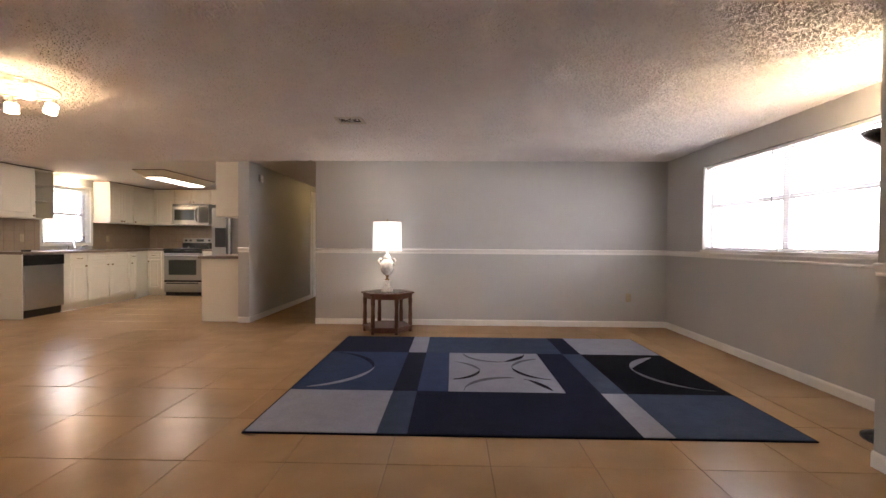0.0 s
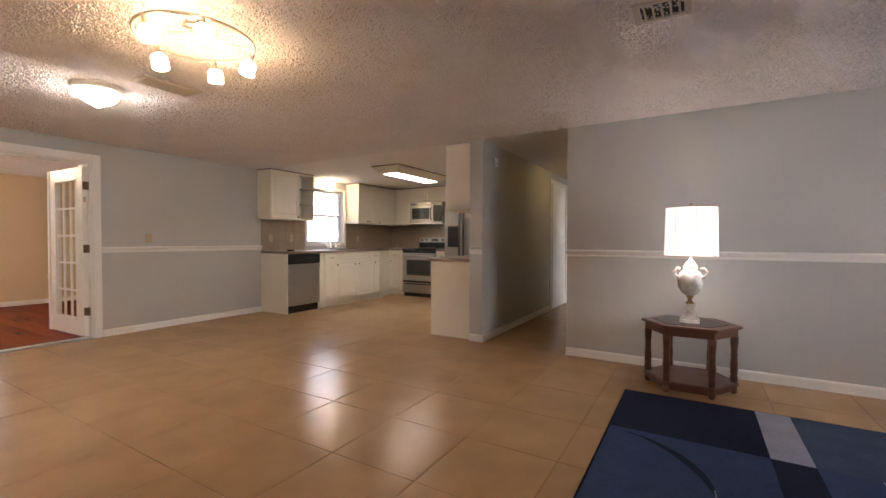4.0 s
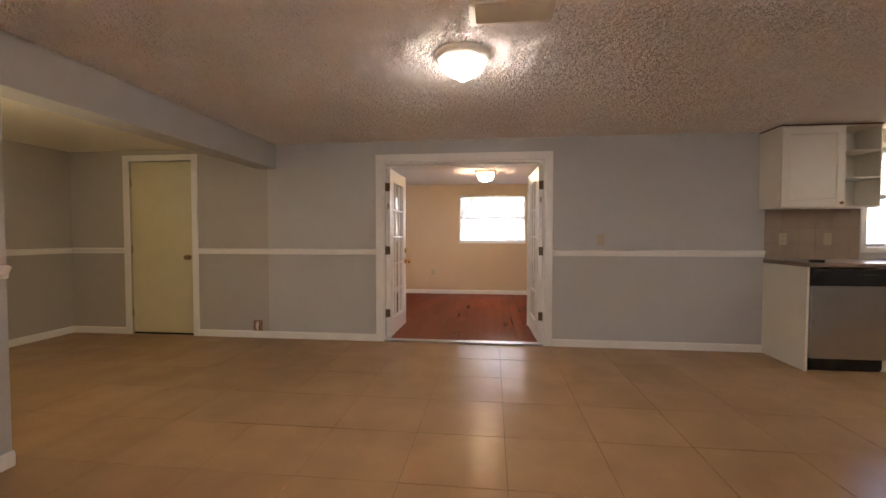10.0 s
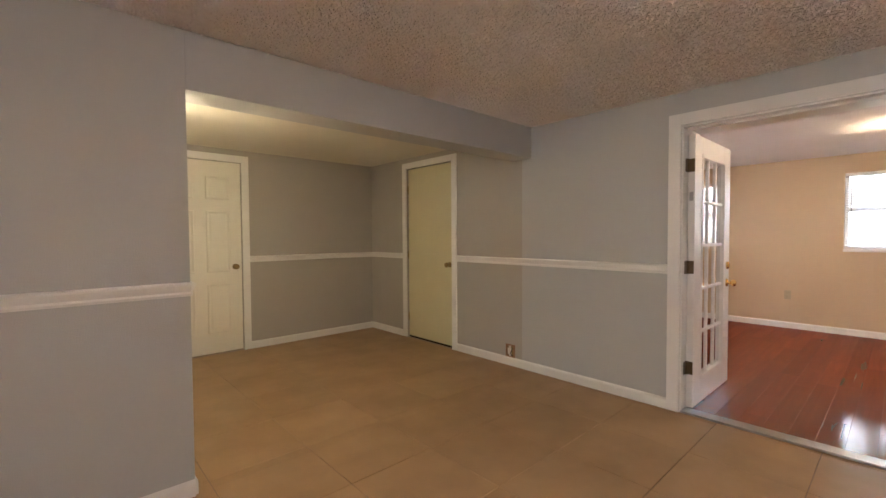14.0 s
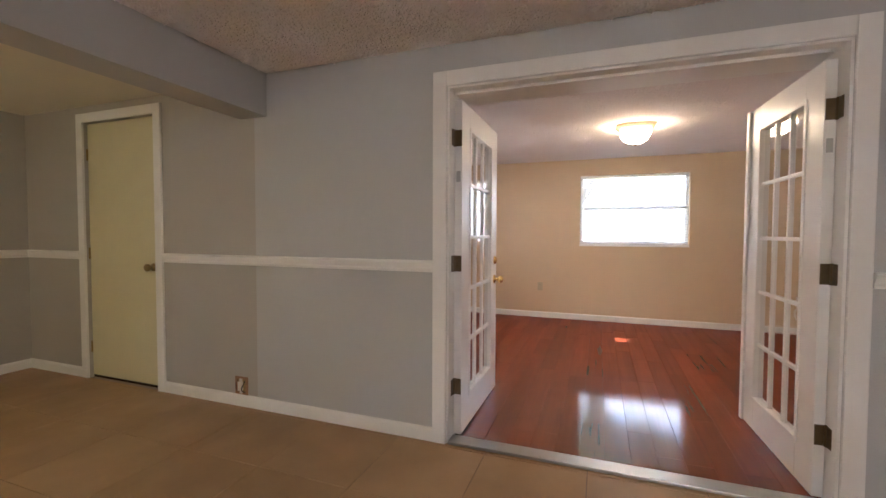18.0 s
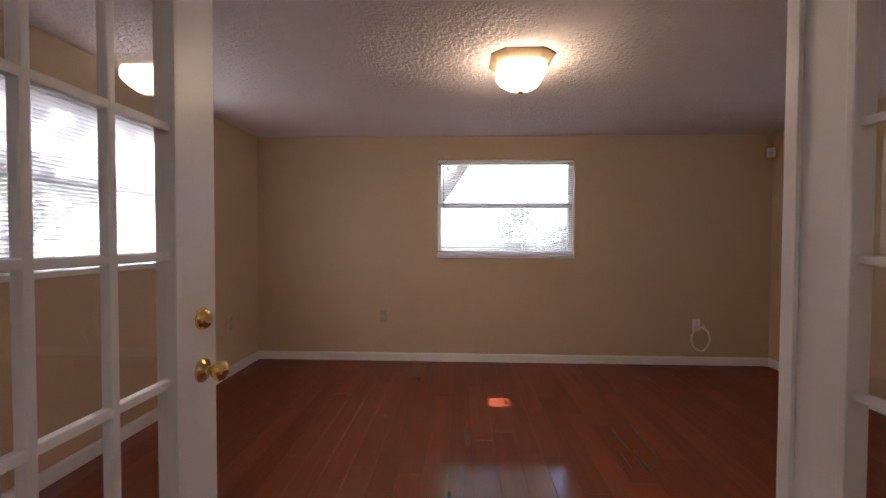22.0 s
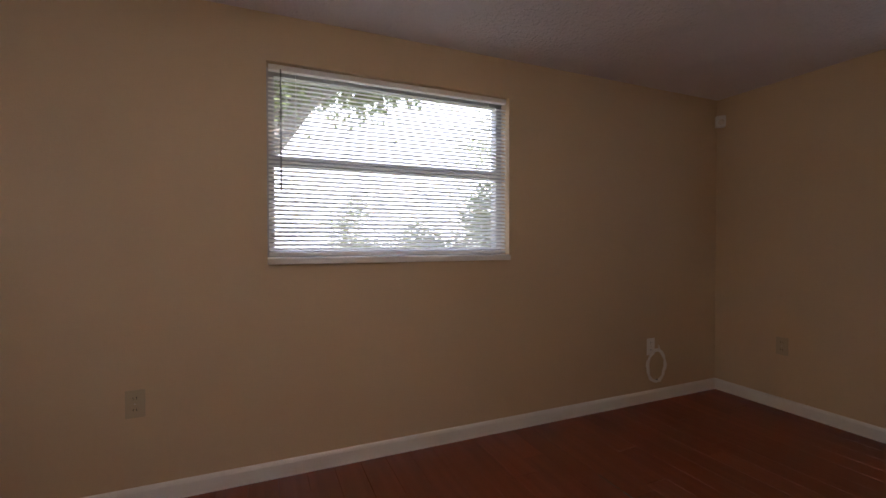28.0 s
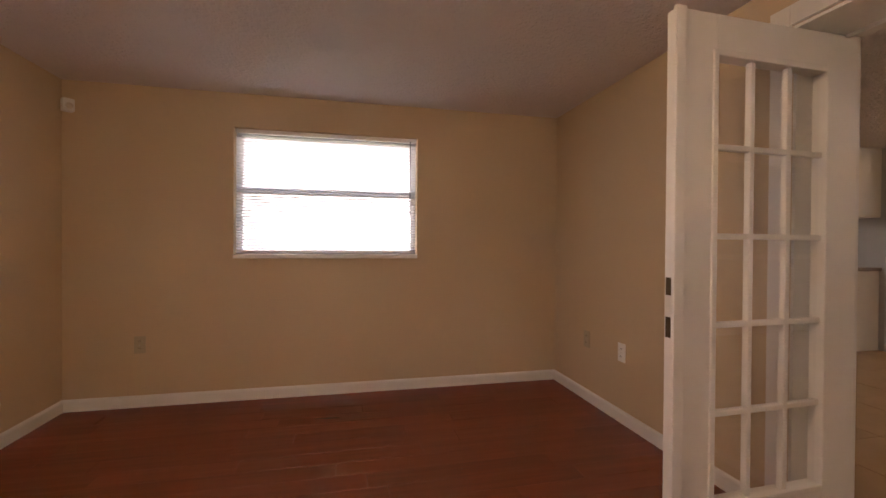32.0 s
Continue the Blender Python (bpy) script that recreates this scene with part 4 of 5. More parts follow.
for k in range(60):
    a = k * 2 * math.pi / 20
    r = 0.094 + 0.007 * math.sin(k * 1.7)
    pts.append((r * math.sin(a) * 0.9, -0.014 - 0.0012 * (k % 20) * 0.3 - 0.004 * (k // 20), -0.03 + r * 1.15 * math.cos(a)))
part("coil", tube(pts, 0.006, 7), M["cord"], e, smooth=True)
part("lead", tube([(0.034, -0.010, 0.10), (0.02, -0.03, 0.09), (-0.03, -0.025, 0.08), (-0.06, -0.018, 0.03)], 0.0035, 7), M["cord"], e, smooth=True)
part("plug", cylbm(bmesh.new(), (0.0, -0.02, -0.13), 0.006, 0.02, "x", 10), M["black"], e)
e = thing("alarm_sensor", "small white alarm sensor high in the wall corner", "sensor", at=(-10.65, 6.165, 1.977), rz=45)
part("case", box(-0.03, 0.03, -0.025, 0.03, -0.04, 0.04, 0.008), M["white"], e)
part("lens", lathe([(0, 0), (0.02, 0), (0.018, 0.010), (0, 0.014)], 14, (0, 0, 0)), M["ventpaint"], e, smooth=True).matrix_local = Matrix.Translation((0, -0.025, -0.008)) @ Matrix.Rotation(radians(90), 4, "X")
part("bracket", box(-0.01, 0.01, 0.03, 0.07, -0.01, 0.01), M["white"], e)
e = thing("thermostat", "small white thermostat box on the hallway wall", "thermostat", at=(-3.144, 6.75, 1.99), rz=90)
part("case", box(-0.045, 0.045, -0.028, 0, -0.05, 0.05, 0.006), M["white"], e)
part("grille", box(-0.03, 0.03, -0.030, -0.028, -0.03, 0.0), M["ventpaint"], e)

# ---- alcove pendant ----
def pendant():
    e = thing("pendant_light", "cluster pendant of lit white glass cylinders with dark bands", "pendant light", at=(-4.325, 0.55, 2.153))
    part("canopy", lathe([(0, 0), (0.10, 0), (0.10, -0.02), (0, -0.03)], 24), M["nickel"], e, smooth=True)
    for x, y, t, b in ((0.0, 0.0, -0.20, -0.60), (0.12, -0.03, -0.34, -0.72)):
        c = part("cord", cylbm(bmesh.new(), (x, y, (t + 0) / 2), 0.003, -t, seg=8), M["black"], e)
        g = part("glass_cylinder", lathe([(0, t), (0.040, t), (0.045, t - 0.012), (0.045, b + 0.012), (0.040, b), (0, b)], 22, (x, y, 0)), M["bulb_pend"], e, "lit white glass cylinder", True)
        for z in (t - 0.022, t - 0.062, b + 0.062, b + 0.022):
            part("band", lathe([(0.0456, z - 0.008), (0.0478, z - 0.008), (0.0478, z + 0.008), (0.0456, z + 0.008), (0.0456, z - 0.008)], 22, (x, y, 0)), M["black"], g)
pendant()

# ---- den bowl light ----
def bowl_light():
    e = thing("bowl_light", "lit octagonal white glass bowl ceiling light with tan rim", "ceiling light", at=(-9.02, 3.68, H2))
    def octagon(r, k=0.42):
        c = r * (1 - k)
        return [(r, -c), (r, c), (c, r), (-c, r), (-r, c), (-r, -c), (-c, -r), (c, -r)]
    bm = bmesh.new()
    prev = None
    for r, z in ((0.168, 0.0), (0.166, -0.006), (0.130, -0.036), (0.118, -0.038)):
        ring = [bm.verts.new((x, y, z)) for x, y in octagon(r)]
        if prev:
            for i in range(8):
                bm.faces.new((prev[i], ring[i], ring[(i + 1) % 8], prev[(i + 1) % 8]))
        prev = ring
    part("rim", bm, M["rim_tan"], e, "tan painted octagonal rim")
    bm = bmesh.new()
    prev = None
    for r, z in ((0.117, -0.036), (0.129, -0.060), (0.123, -0.086), (0.100, -0.122), (0.060, -0.150), (0.023, -0.162)):
        ring = [bm.verts.new((x, y, z)) for x, y in octagon(r)]
        if prev:
            for i in range(8):
                bm.faces.new((prev[i], prev[(i + 1) % 8], ring[(i + 1) % 8], ring[i]))
        prev = ring
    bm.faces.new(prev)
    part("bowl", bm, M["bulb_bowl"], e, "lit white glass bowl")
    part("finial", lathe([(0, -0.182), (0.010, -0.180), (0.016, -0.170), (0.014, -0.162), (0, -0.162)], 14), M["bronze"], e, smooth=True)
bowl_light()

# ---- hallway light, only its glow is seen ----
e = thing("hall_light", "small lit flush ceiling light in the hallway", "ceiling light", at=(-2.62, 8.6, H))
part("base", lathe([(0, 0), (0.10, 0), (0.10, -0.02), (0, -0.02)], 24), M["nickel"], e)
part("dome", lathe([(0.09, -0.021), (0.08, -0.06), (0, -0.08)], 24), M["bulb_hall"], e, "lit glass dome", True)

# ---- kitchen ----
def door_front(bm_name, w, h, parent, m, x0, z0, y, knob=None, pull=False):
    """A raised-panel front, w by h, its lower left corner at (x0, z0), facing -y."""
    bm = bmesh.new()
    t, s = 0.018, min(0.055, h * 0.28)
    def ring(d, yy):
        return [bm.verts.new(v) for v in ((x0 + d, yy, z0 + d), (x0 + w - d, yy, z0 + d), (x0 + w - d, yy, z0 + h - d), (x0 + d, yy, z0 + h - d))]
    rs = [ring(0, y), ring(0, y - t + 0.003), ring(0.003, y - t), ring(s, y - t), ring(s + 0.006, y - t + 0.006), ring(s + 0.022, y - t + 0.001)]
    for a, b in zip(rs, rs[1:]):
        for i in range(4):
            bm.faces.new((a[i], a[(i + 1) % 4], b[(i + 1) % 4], b[i]))
    bm.faces.new(rs[-1])
    bm.faces.new(rs[0][::-1])
    d = part(bm_name, bm, M[m], parent)
    if knob:
        k = part("knob", lathe([(0, 0), (0.006, 0), (0.006, 0.012), (0.015, 0.018), (0.014, 0.026), (0, 0.029)], 14), M["bronze"], d, "dark brass knob", True)
        k.matrix_local = Matrix.Translation((x0 + knob[0], y - t, z0 + knob[1])) @ Matrix.Rotation(radians(90), 4, "X")
    if pull:
        c = x0 + w / 2
        z = z0 + h / 2
        part("pull", tube([(c - 0.045, y - t, z), (c - 0.035, y - t - 0.022, z - 0.004), (c, y - t - 0.026, z - 0.008), (c + 0.035, y - t - 0.022, z - 0.004), (c + 0.045, y - t, z)], 0.0045, 8), M["bronze"], d, "dark brass pull", True)
    return d

def base_unit(name, label, at, rz, w, d, fronts, toe=True, h=0.895):
    """A base cabinet; fronts: (kind, x, width, knob side)."""
    e = thing(name, label, "cabinet", "kitchen cabinets", at, rz)
    part("body", box(0, w, 0.0, d, 0.10, h), M["cabinet"], e)
    part("toe_kick", box(0, w, 0.05, d, 0.0, 0.10), M["cabinet"], e)
    for f in fronts:
        kind, x, fw = f[:3]
        if kind == "door":
            door_front("door", fw, 0.60, e, "cabinet", x, 0.125, 0.0, knob=(fw - 0.04 if f[3] == "r" else 0.04, 0.56))
        elif kind == "drawer":
            door_front("drawer", fw, 0.135, e, "cabinet", x, 0.745, 0.0, pull=True)
        elif kind == "panel":
            door_front("false_front", fw, 0.135, e, "cabinet", x, 0.745, 0.0)
    return e

BX = -6.335      # front of the west run
CT = 0.935       # counter top
e = thing("end_panel", "cream end panel closing the base cabinets", "panel", at=(0, 0, 0))
part("panel", box(XF + 0.002, BX + 0.012, 6.455, 6.473, 0.0, 0.895, 0.002), M["cabinet"], e)

e = thing("dishwasher", "stainless dishwasher with black control panel and toe kick", "dishwasher", at=(BX, 6.478, 0), rz=90)
part("door", box(0.005, 0.600, -0.022, 0.02, 0.115, 0.735, 0.006), M["steel"], e, "brushed stainless door")
part("control_panel", box(0.005, 0.600, -0.030, 0.02, 0.740, 0.885, 0.008), M["black"], e, "black control panel")
part("handle_recess", box(0.06, 0.545, -0.033, -0.029, 0.745, 0.765, 0.002), M["black"], e)
part("toe_kick", box(0.005, 0.600, 0.035, 0.06, 0.0, 0.112), M["black"], e, "black toe kick")
part("tub", box(0.008, 0.597, 0.02, 0.55, 0.02, 0.885), M["black"], e)
for k in range(5):
    part("button", box(0.36 + k * 0.035, 0.38 + k * 0.035, -0.0315, -0.0298, 0.83, 0.842), M["vent_dark"], e)

base_unit("filler_cabinet", "narrow cream filler beside the dishwasher", (BX, 7.083, 0), 90, 0.10, 0.58, [])
base_unit("sink_cabinet", "cream sink base cabinet with raised-panel doors", (BX, 7.185, 0), 90, 1.20, 0.58,
          [("drawer", 0.015, 0.30), ("door", 0.015, 0.30, "r"), ("panel", 0.33, 0.85), ("door", 0.33, 0.42, "r"), ("door", 0.765, 0.42, "l")])
base_unit("base_cabinet", "narrow cream base cabinet with drawer and door", (BX, 8.387, 0), 90, 0.205, 0.58,
          [("drawer", 0.01, 0.185), ("door", 0.01, 0.185, "l")])
NF = 9.15        # front of the north run
RX = -6.165      # left side of the range
e = thing("corner_cabinet", "plain cream angled corner base panel", "cabinet", "kitchen cabinets")
part("body", prism([(XF + 0.002, 8.594), (BX, 8.594), (-6.535, NF), (-6.535, YK - 0.002), (XF + 0.002, YK - 0.002)], 0.0, 0.895), M["cabinet"], e)
base_unit("base_cabinet", "narrow cream base cabinet beside the range", (-6.533, NF, 0), 0, RX + 6.530, 0.595, [("drawer", 0.012, 0.28), ("door", 0.012, 0.28, "l")])
base_unit("base_cabinet", "narrow cream base cabinet beside the range", (RX + 0.765, NF, 0), 0, 0.21, 0.595, [("drawer", 0.01, 0.19), ("door", 0.01, 0.19, "l")])

e = thing("countertop", "brown laminate worktop with a rolled front edge", "worktop")
part("top", box(XF + 0.002, BX + 0.035, 6.450, 8.60, 0.897, CT, 0.008), M["counter"], e)
part("top", prism([(XF + 0.002, 8.601), (BX + 0.035, 8.601), (-6.50, NF - 0.035), (RX - 0.003, NF - 0.035), (RX - 0.003, YK - 0.002), (XF + 0.002, YK - 0.002)], 0.897, CT), M["counter"], e)
part("top", box(RX + 0.765, RX + 0.975, NF - 0.035, YK - 0.002, 0.897, CT, 0.006), M["counter"], e)

e = thing("sink", "double stainless kitchen sink set in the counter", "sink", at=(-6.62, 7.80, CT))
part("rim", box(-0.22, 0.22, -0.40, 0.40, 0.0, 0.006, 0.002), M["steel"], e)
# bowls are flat dark plates; the colour stands for the shaded hollows
for y0, y1 in ((-0.375, -0.02), (0.02, 0.375)):
    part("bowl", box(-0.16, 0.19, y0, y1, 0.006, 0.0075), M["vent_dark"], e)
f = thing("faucet", "chrome kitchen faucet with tall spout and two levers", "faucet", at=(-6.80, 7.80, CT + 0.006))
part("body", lathe([(0, 0), (0.026, 0), (0.026, 0.02), (0.018, 0.035), (0.015, 0.20), (0, 0.20)], 16), M["chrome"], f, smooth=True)
part("spout", tube([(0, 0, 0.18), (0.0, 0, 0.25), (0.03, 0, 0.29), (0.09, 0, 0.29), (0.15, 0, 0.24), (0.17, 0, 0.20)], 0.011, 10), M["chrome"], f, smooth=True)
for y in (-0.12, 0.12):
    part("lever", tube([(0, y, 0), (0, y, 0.045), (0.02, y + (0.02 if y > 0 else -0.02), 0.06), (0.05, y + (0.08 if y > 0 else -0.08), 0.065)], 0.009, 10), M["chrome"], f, smooth=True)
e = thing("counter_block", "small black block on the counter above the dishwasher", "counter block", at=(BX - 0.01, 6.54, CT))
part("block", box(-0.03, 0.03, -0.045, 0.045, 0, 0.025, 0.004), M["black"], e)

# splash tiles
def splash(name, axis, a0, a1, z0, z1, holes=()):
    e = tagged(new(name), "taupe square tile backsplash behind the counter", "backsplash", kind="structure")
    p = 0.152
    ms = {}
    def tile(u0, u1, w0, w1):
        key = (round(u1 - u0, 3), round(w1 - w0, 3))
        if key not in ms:
            b = box(-0.005, 0.0, 0, key[0], 0, key[1], 0.0012) if axis == "y" else box(0, key[0], 0.0, 0.005, 0, key[1], 0.0012)
            me = bpy.data.meshes.new("splash_tile")
            b.to_mesh(me)
            b.free()
            me.materials.append(M["splash"])
            ms[key] = me
        t = new("splash_tile", ms[key])
        t.parent = e
        t.location = (XF + 0.009, u0, w0) if axis == "y" else (u0, YK - 0.009, w0)
    u = a0
    while u < a1 - 0.02:
        w = z0
        v = min(u + p - 0.003, a1)
        while w < z1 - 0.02:
            x = min(w + p - 0.003, z1)
            if not any(u < hb and v > ha and w < hd and x > hc for ha, hb, hc, hd in holes):
                tile(u, v, w, x)
            w += p
        u += p
    bm = box(XF + 0.0005, XF + 0.003, a0, a1, z0, z1) if axis == "y" else box(a0, a1, YK - 0.003, YK - 0.0005, z0, z1)
    if not holes:
        part("grout_bed", bm, M["grout"], e)
    else:
        bm.free()
    return e
splash("backsplash_west", "y", 6.46, 7.305, CT, 1.42)
splash("backsplash_west_2", "y", 8.295, YK - 0.01, CT, 1.42)
splash("backsplash_north", "x", XF + 0.01, RX + 0.975, CT, 1.42)
plate((XF + 0.010, 6.62, 1.13), (1, 0), label="almond outlet plate on taupe tile")
plate((XF + 0.010, 7.02, 1.13), (1, 0), kind="switch", label="almond switch plate on taupe tile")
plate((XF + 0.010, 8.62, 1.13), (1, 0), label="almond outlet plate on taupe tile")

# wall cabinets
UT, UB = 2.160, 1.42
def wall_unit(name, label, at, rz, w, d, doors, zb=UB, zt=UT):
    e = thing(name, label, "cabinet", "wall cabinets", (at[0], at[1], 0), rz)
    part("body", box(0, w, 0.0, d, zb, zt), M["cabinet"], e)
    for x, fw, side in doors:
        door_front("door", fw, zt - zb - 0.02, e, "cabinet", x, zb + 0.01, 0.0, knob=(fw - 0.03 if side == "r" else 0.03, 0.03))
    return e
UX = XF + 0.30
wall_unit("wall_cabinet", "cream wall cabinet with one raised-panel door", (UX, 6.40), 90, 0.53, 0.298, [(0.005, 0.52, "r")])
e = thing("open_shelf", "cream open wall shelf unit with three empty compartments", "shelf", "wall cabinets", (UX, 6.932, 0), 90)
part("back", box(0.0, 0.31, 0.280, 0.298, UB, UT), M["cabinet"], e)
part("side", box(0.0, 0.012, 0.0, 0.280, UB, UT), M["cabinet"], e)
part("side", box(0.297, 0.31, 0.0, 0.280, UB, UT), M["cabinet"], e)
for z in (UB, UB + 0.262, UB + 0.505, UT - 0.014):
    pts = [(0.012, 0.28), (0.012, 0.0), (0.297, 0.0), (0.297, 0.28)]
    part("shelf", prism(pts, z, z + 0.014), M["cabinet"], e)
wall_unit("wall_cabinet", "cream wall cabinet with two doors beside the window", (UX, 8.31), 90, 0.56, 0.298, [(0.005, 0.272, "r"), (0.282, 0.272, "l")])
wall_unit("corner_wall_cabinet", "cream corner wall cabinet with one door", (UX, 8.872), 90, 0.575, 0.298, [(0.005, 0.56, "l")])
e = thing("corner_filler", "cream filler behind the corner wall cabinet", "cabinet", "wall cabinets")
part("body", box(XF + 0.002, UX - 0.002, 9.448, YK - 0.002, UB, UT), M["cabinet"], e)
UN = YK - 0.30
wall_unit("wall_cabinet", "narrow cream wall cabinet beside the microwave", (UX, UN), 0, RX - UX - 0.002, 0.298, [(0.04, RX - UX - 0.05, "r")])
wall_unit("wall_cabinet", "short cream wall cabinet over the microwave", (RX, UN), 0, 0.762, 0.298, [(0.005, 0.37, "r"), (0.385, 0.37, "l")], 1.86)
wall_unit("wall_cabinet", "short cream wall cabinet over the fridge", (RX + 0.764, UN), 0, 1.25, 0.298, [(0.30, 0.46, "r"), (0.77, 0.46, "l")], 1.86)
e = thing("cabinet_crown", "dark strip along the top of the wall cabinets", "trim")
part("strip", box(XF + 0.002, UX + 0.012, 6.395, 7.245, UT + 0.0005, UT + 0.012), M["wood"], e)
part("strip", box(XF + 0.002, UX + 0.012, 8.305, 9.43, UT + 0.0005, UT + 0.012), M["wood"], e)
part("strip", box(UX - 0.10, RX + 1.99, UN - 0.012, YK - 0.004, UT + 0.0007, UT + 0.012), M["wood"], e)

# microwave, range, fridge
e = thing("microwave", "stainless over-range microwave with black window", "microwave", at=(RX, YK - 0.385, 0))
part("body", box(0.002, 0.760, 0.0, 0.38, 1.445, 1.858, 0.004), M["steel"], e)
part("vent_grille", box(0.01, 0.752, -0.012, 0.0, 1.80, 1.852, 0.003), M["black"], e, "dark top vent grille")
for k in range(4):
    part("louvre", box(0.015, 0.747, -0.016, -0.012, 1.806 + k * 0.011, 1.811 + k * 0.011), M["steel"], e)
part("door", box(0.008, 0.56, -0.022, 0.0, 1.475, 1.795, 0.006), M["steel"], e)
part("window", box(0.06, 0.475, -0.026, -0.0225, 1.525, 1.745, 0.002), M["oven_glass"], e, "dark glass window")
part("handle", tube([(0.525, -0.022, 1.76), (0.525, -0.055, 1.72), (0.525, -0.058, 1.63), (0.525, -0.055, 1.54), (0.525, -0.022, 1.50)], 0.013, 10), M["black"], e, "black curved handle", True)
part("control_panel", box(0.565, 0.755, -0.022, 0.0, 1.475, 1.795, 0.004), M["black"], e, "black control panel")
part("display", box(0.60, 0.72, -0.0235, -0.0215, 1.735, 1.77), M["oven_glass"], e)
part("base", box(0.01, 0.752, -0.01, 0.37, 1.43, 1.4445), M["white"], e)

e = thing("range", "stainless electric range with black cooktop and oven window", "stove", at=(RX, YK - 0.65, 0))
part("body", box(0.003, 0.759, 0.03, 0.64, 0.10, 0.905), M["steel"], e)
part("front_band", box(0.004, 0.758, -0.004, 0.03, 0.852, 0.9045, 0.004), M["black"], e, "black band under the cooktop")
part("oven_door", box(0.006, 0.756, 0.0, 0.03, 0.315, 0.845, 0.008), M["steel"], e, "stainless oven door")
part("oven_window", box(0.10, 0.66, -0.004, -0.0005, 0.42, 0.72, 0.002), M["oven_glass"], e, "dark oven window")
part("door_handle", tube([(0.06, 0.0, 0.80), (0.06, -0.045, 0.80), (0.70, -0.045, 0.80), (0.70, 0.0, 0.80)], 0.012, 10), M["steel"], e, smooth=True)
part("drawer_gap", box(0.006, 0.756, 0.004, 0.03, 0.275, 0.312), M["black"], e)
part("drawer", box(0.006, 0.756, 0.0, 0.03, 0.075, 0.272, 0.006), M["steel"], e, "stainless storage drawer")
part("drawer_pull", box(0.06, 0.70, -0.014, 0.0, 0.238, 0.262, 0.005), M["black"], e)
part("base", box(0.02, 0.742, 0.03, 0.63, 0.0, 0.075), M["black"], e)
part("cooktop", box(-0.002, 0.764, -0.012, 0.60, 0.905, 0.945, 0.008), M["black"], e, "black glass cooktop")
for x, y in ((0.20, 0.15), (0.56, 0.15), (0.20, 0.42), (0.56, 0.42)):
    part("burner", lathe([(0, 0.946), (0.085, 0.946), (0.09, 0.949), (0.075, 0.951), (0, 0.951)], 22, (x, y, 0)), M["vent_dark"], e)
part("backguard", box(0.0, 0.762, 0.60, 0.645, 0.905, 1.16, 0.008), M["steel"], e, "stainless backguard")
part("backguard_panel", box(0.0, 0.762, 0.585, 0.5995, 0.95, 1.06, 0.003), M["black"], e)
part("clock", box(0.30, 0.46, 0.596, 0.5995, 1.085, 1.135, 0.002), M["oven_glass"], e)
for x in (0.08, 0.18, 0.58, 0.68):
    part("knob", cylbm(bmesh.new(), (x, 0.588, 1.11), 0.022, 0.022, "y", 16), M["black"], e, smooth=True)

FX = RX + 1.0
e = thing("fridge", "stainless side-by-side fridge with black handles and dispenser", "fridge", at=(FX, YK - 0.705, 0))
part("body", box(0.0, 0.90, 0.06, 0.70, 0.02, 1.76, 0.004), M["black"], e)
part("freezer_door", box(0.003, 0.375, 0.0, 0.06, 0.06, 1.755, 0.012), M["steel"], e, "stainless freezer door")
part("fridge_door", box(0.381, 0.897, 0.0, 0.06, 0.06, 1.755, 0.012), M["steel"], e, "stainless fridge door")
part("dispenser", box(0.07, 0.30, -0.006, 0.0, 0.98, 1.36, 0.004), M["black"], e, "black ice and water dispenser")
for x in (0.335, 0.42):
    part("handle", tube([(x, 0, 1.62), (x, -0.05, 1.56), (x, -0.058, 1.20), (x, -0.05, 0.75), (x, 0, 0.69)], 0.017, 10), M["black"], e, "black curved handle", True)
part("toe_grille", box(0.01, 0.89, 0.03, 0.06, 0.0, 0.055), M["black"], e)

# peninsula
e = thing("peninsula_cabinet", "cream peninsula base cabinet beside the hallway wall", "cabinet", "kitchen cabinets")
part("body", box(-3.835, -3.295, 6.490, 7.40, 0.0, 0.858, 0.003), M["cabinet"], e)
part("skirt", box(-3.795, -3.297, 6.475, 6.490, 0.0, 0.858, 0.002), M["cabinet"], e)
e = thing("peninsula_worktop", "brown laminate peninsula worktop", "worktop")
part("top", box(-3.865, -3.295, 6.450, 7.42, 0.860, 0.898, 0.008), M["counter"], e)
e = thing("peninsula_wall_cabinet", "cream wall cabinet hanging over the peninsula", "cabinet", "wall cabinets")
part("body", box(-3.625, -3.295, 6.475, 7.30, 1.44, H - 0.002, 0.002), M["cabinet"], e)
part("end_panel", box(-3.62, -3.30, 6.467, 6.475, 1.445, H - 0.006, 0.002), M["cabinet"], e)

# lights
e = thing("kitchen_light", "lit fluorescent box light with cream frame on ceiling", "ceiling light", at=(0, 0, 0))
x0, x1, y0, y1 = -5.195, -4.835, 7.17, 8.40
bm = bmesh.new()
rings = [[bm.verts.new((x, y, z)) for x, y in ((x0 + d, y0 + d), (x1 - d, y0 + d), (x1 - d, y1 - d), (x0 + d, y1 - d))]
         for d, z in ((-0.06, H - 0.013), (-0.06, H - 0.024), (0.035, H - 0.108), (0.045, H - 0.108), (0.045, H - 0.013))]
for a, b in zip(rings, rings[1:]):
    for i in range(4):
        bm.faces.new((a[i], a[(i + 1) % 4], b[(i + 1) % 4], b[i]))
part("frame", bm, M["ceilflat"], e, "cream sloped box frame")
part("edge_strip", box(x0 - 0.07, x1 + 0.07, y0 - 0.07, y1 + 0.07, H - 0.012, H - 0.0008), M["wood"], e)
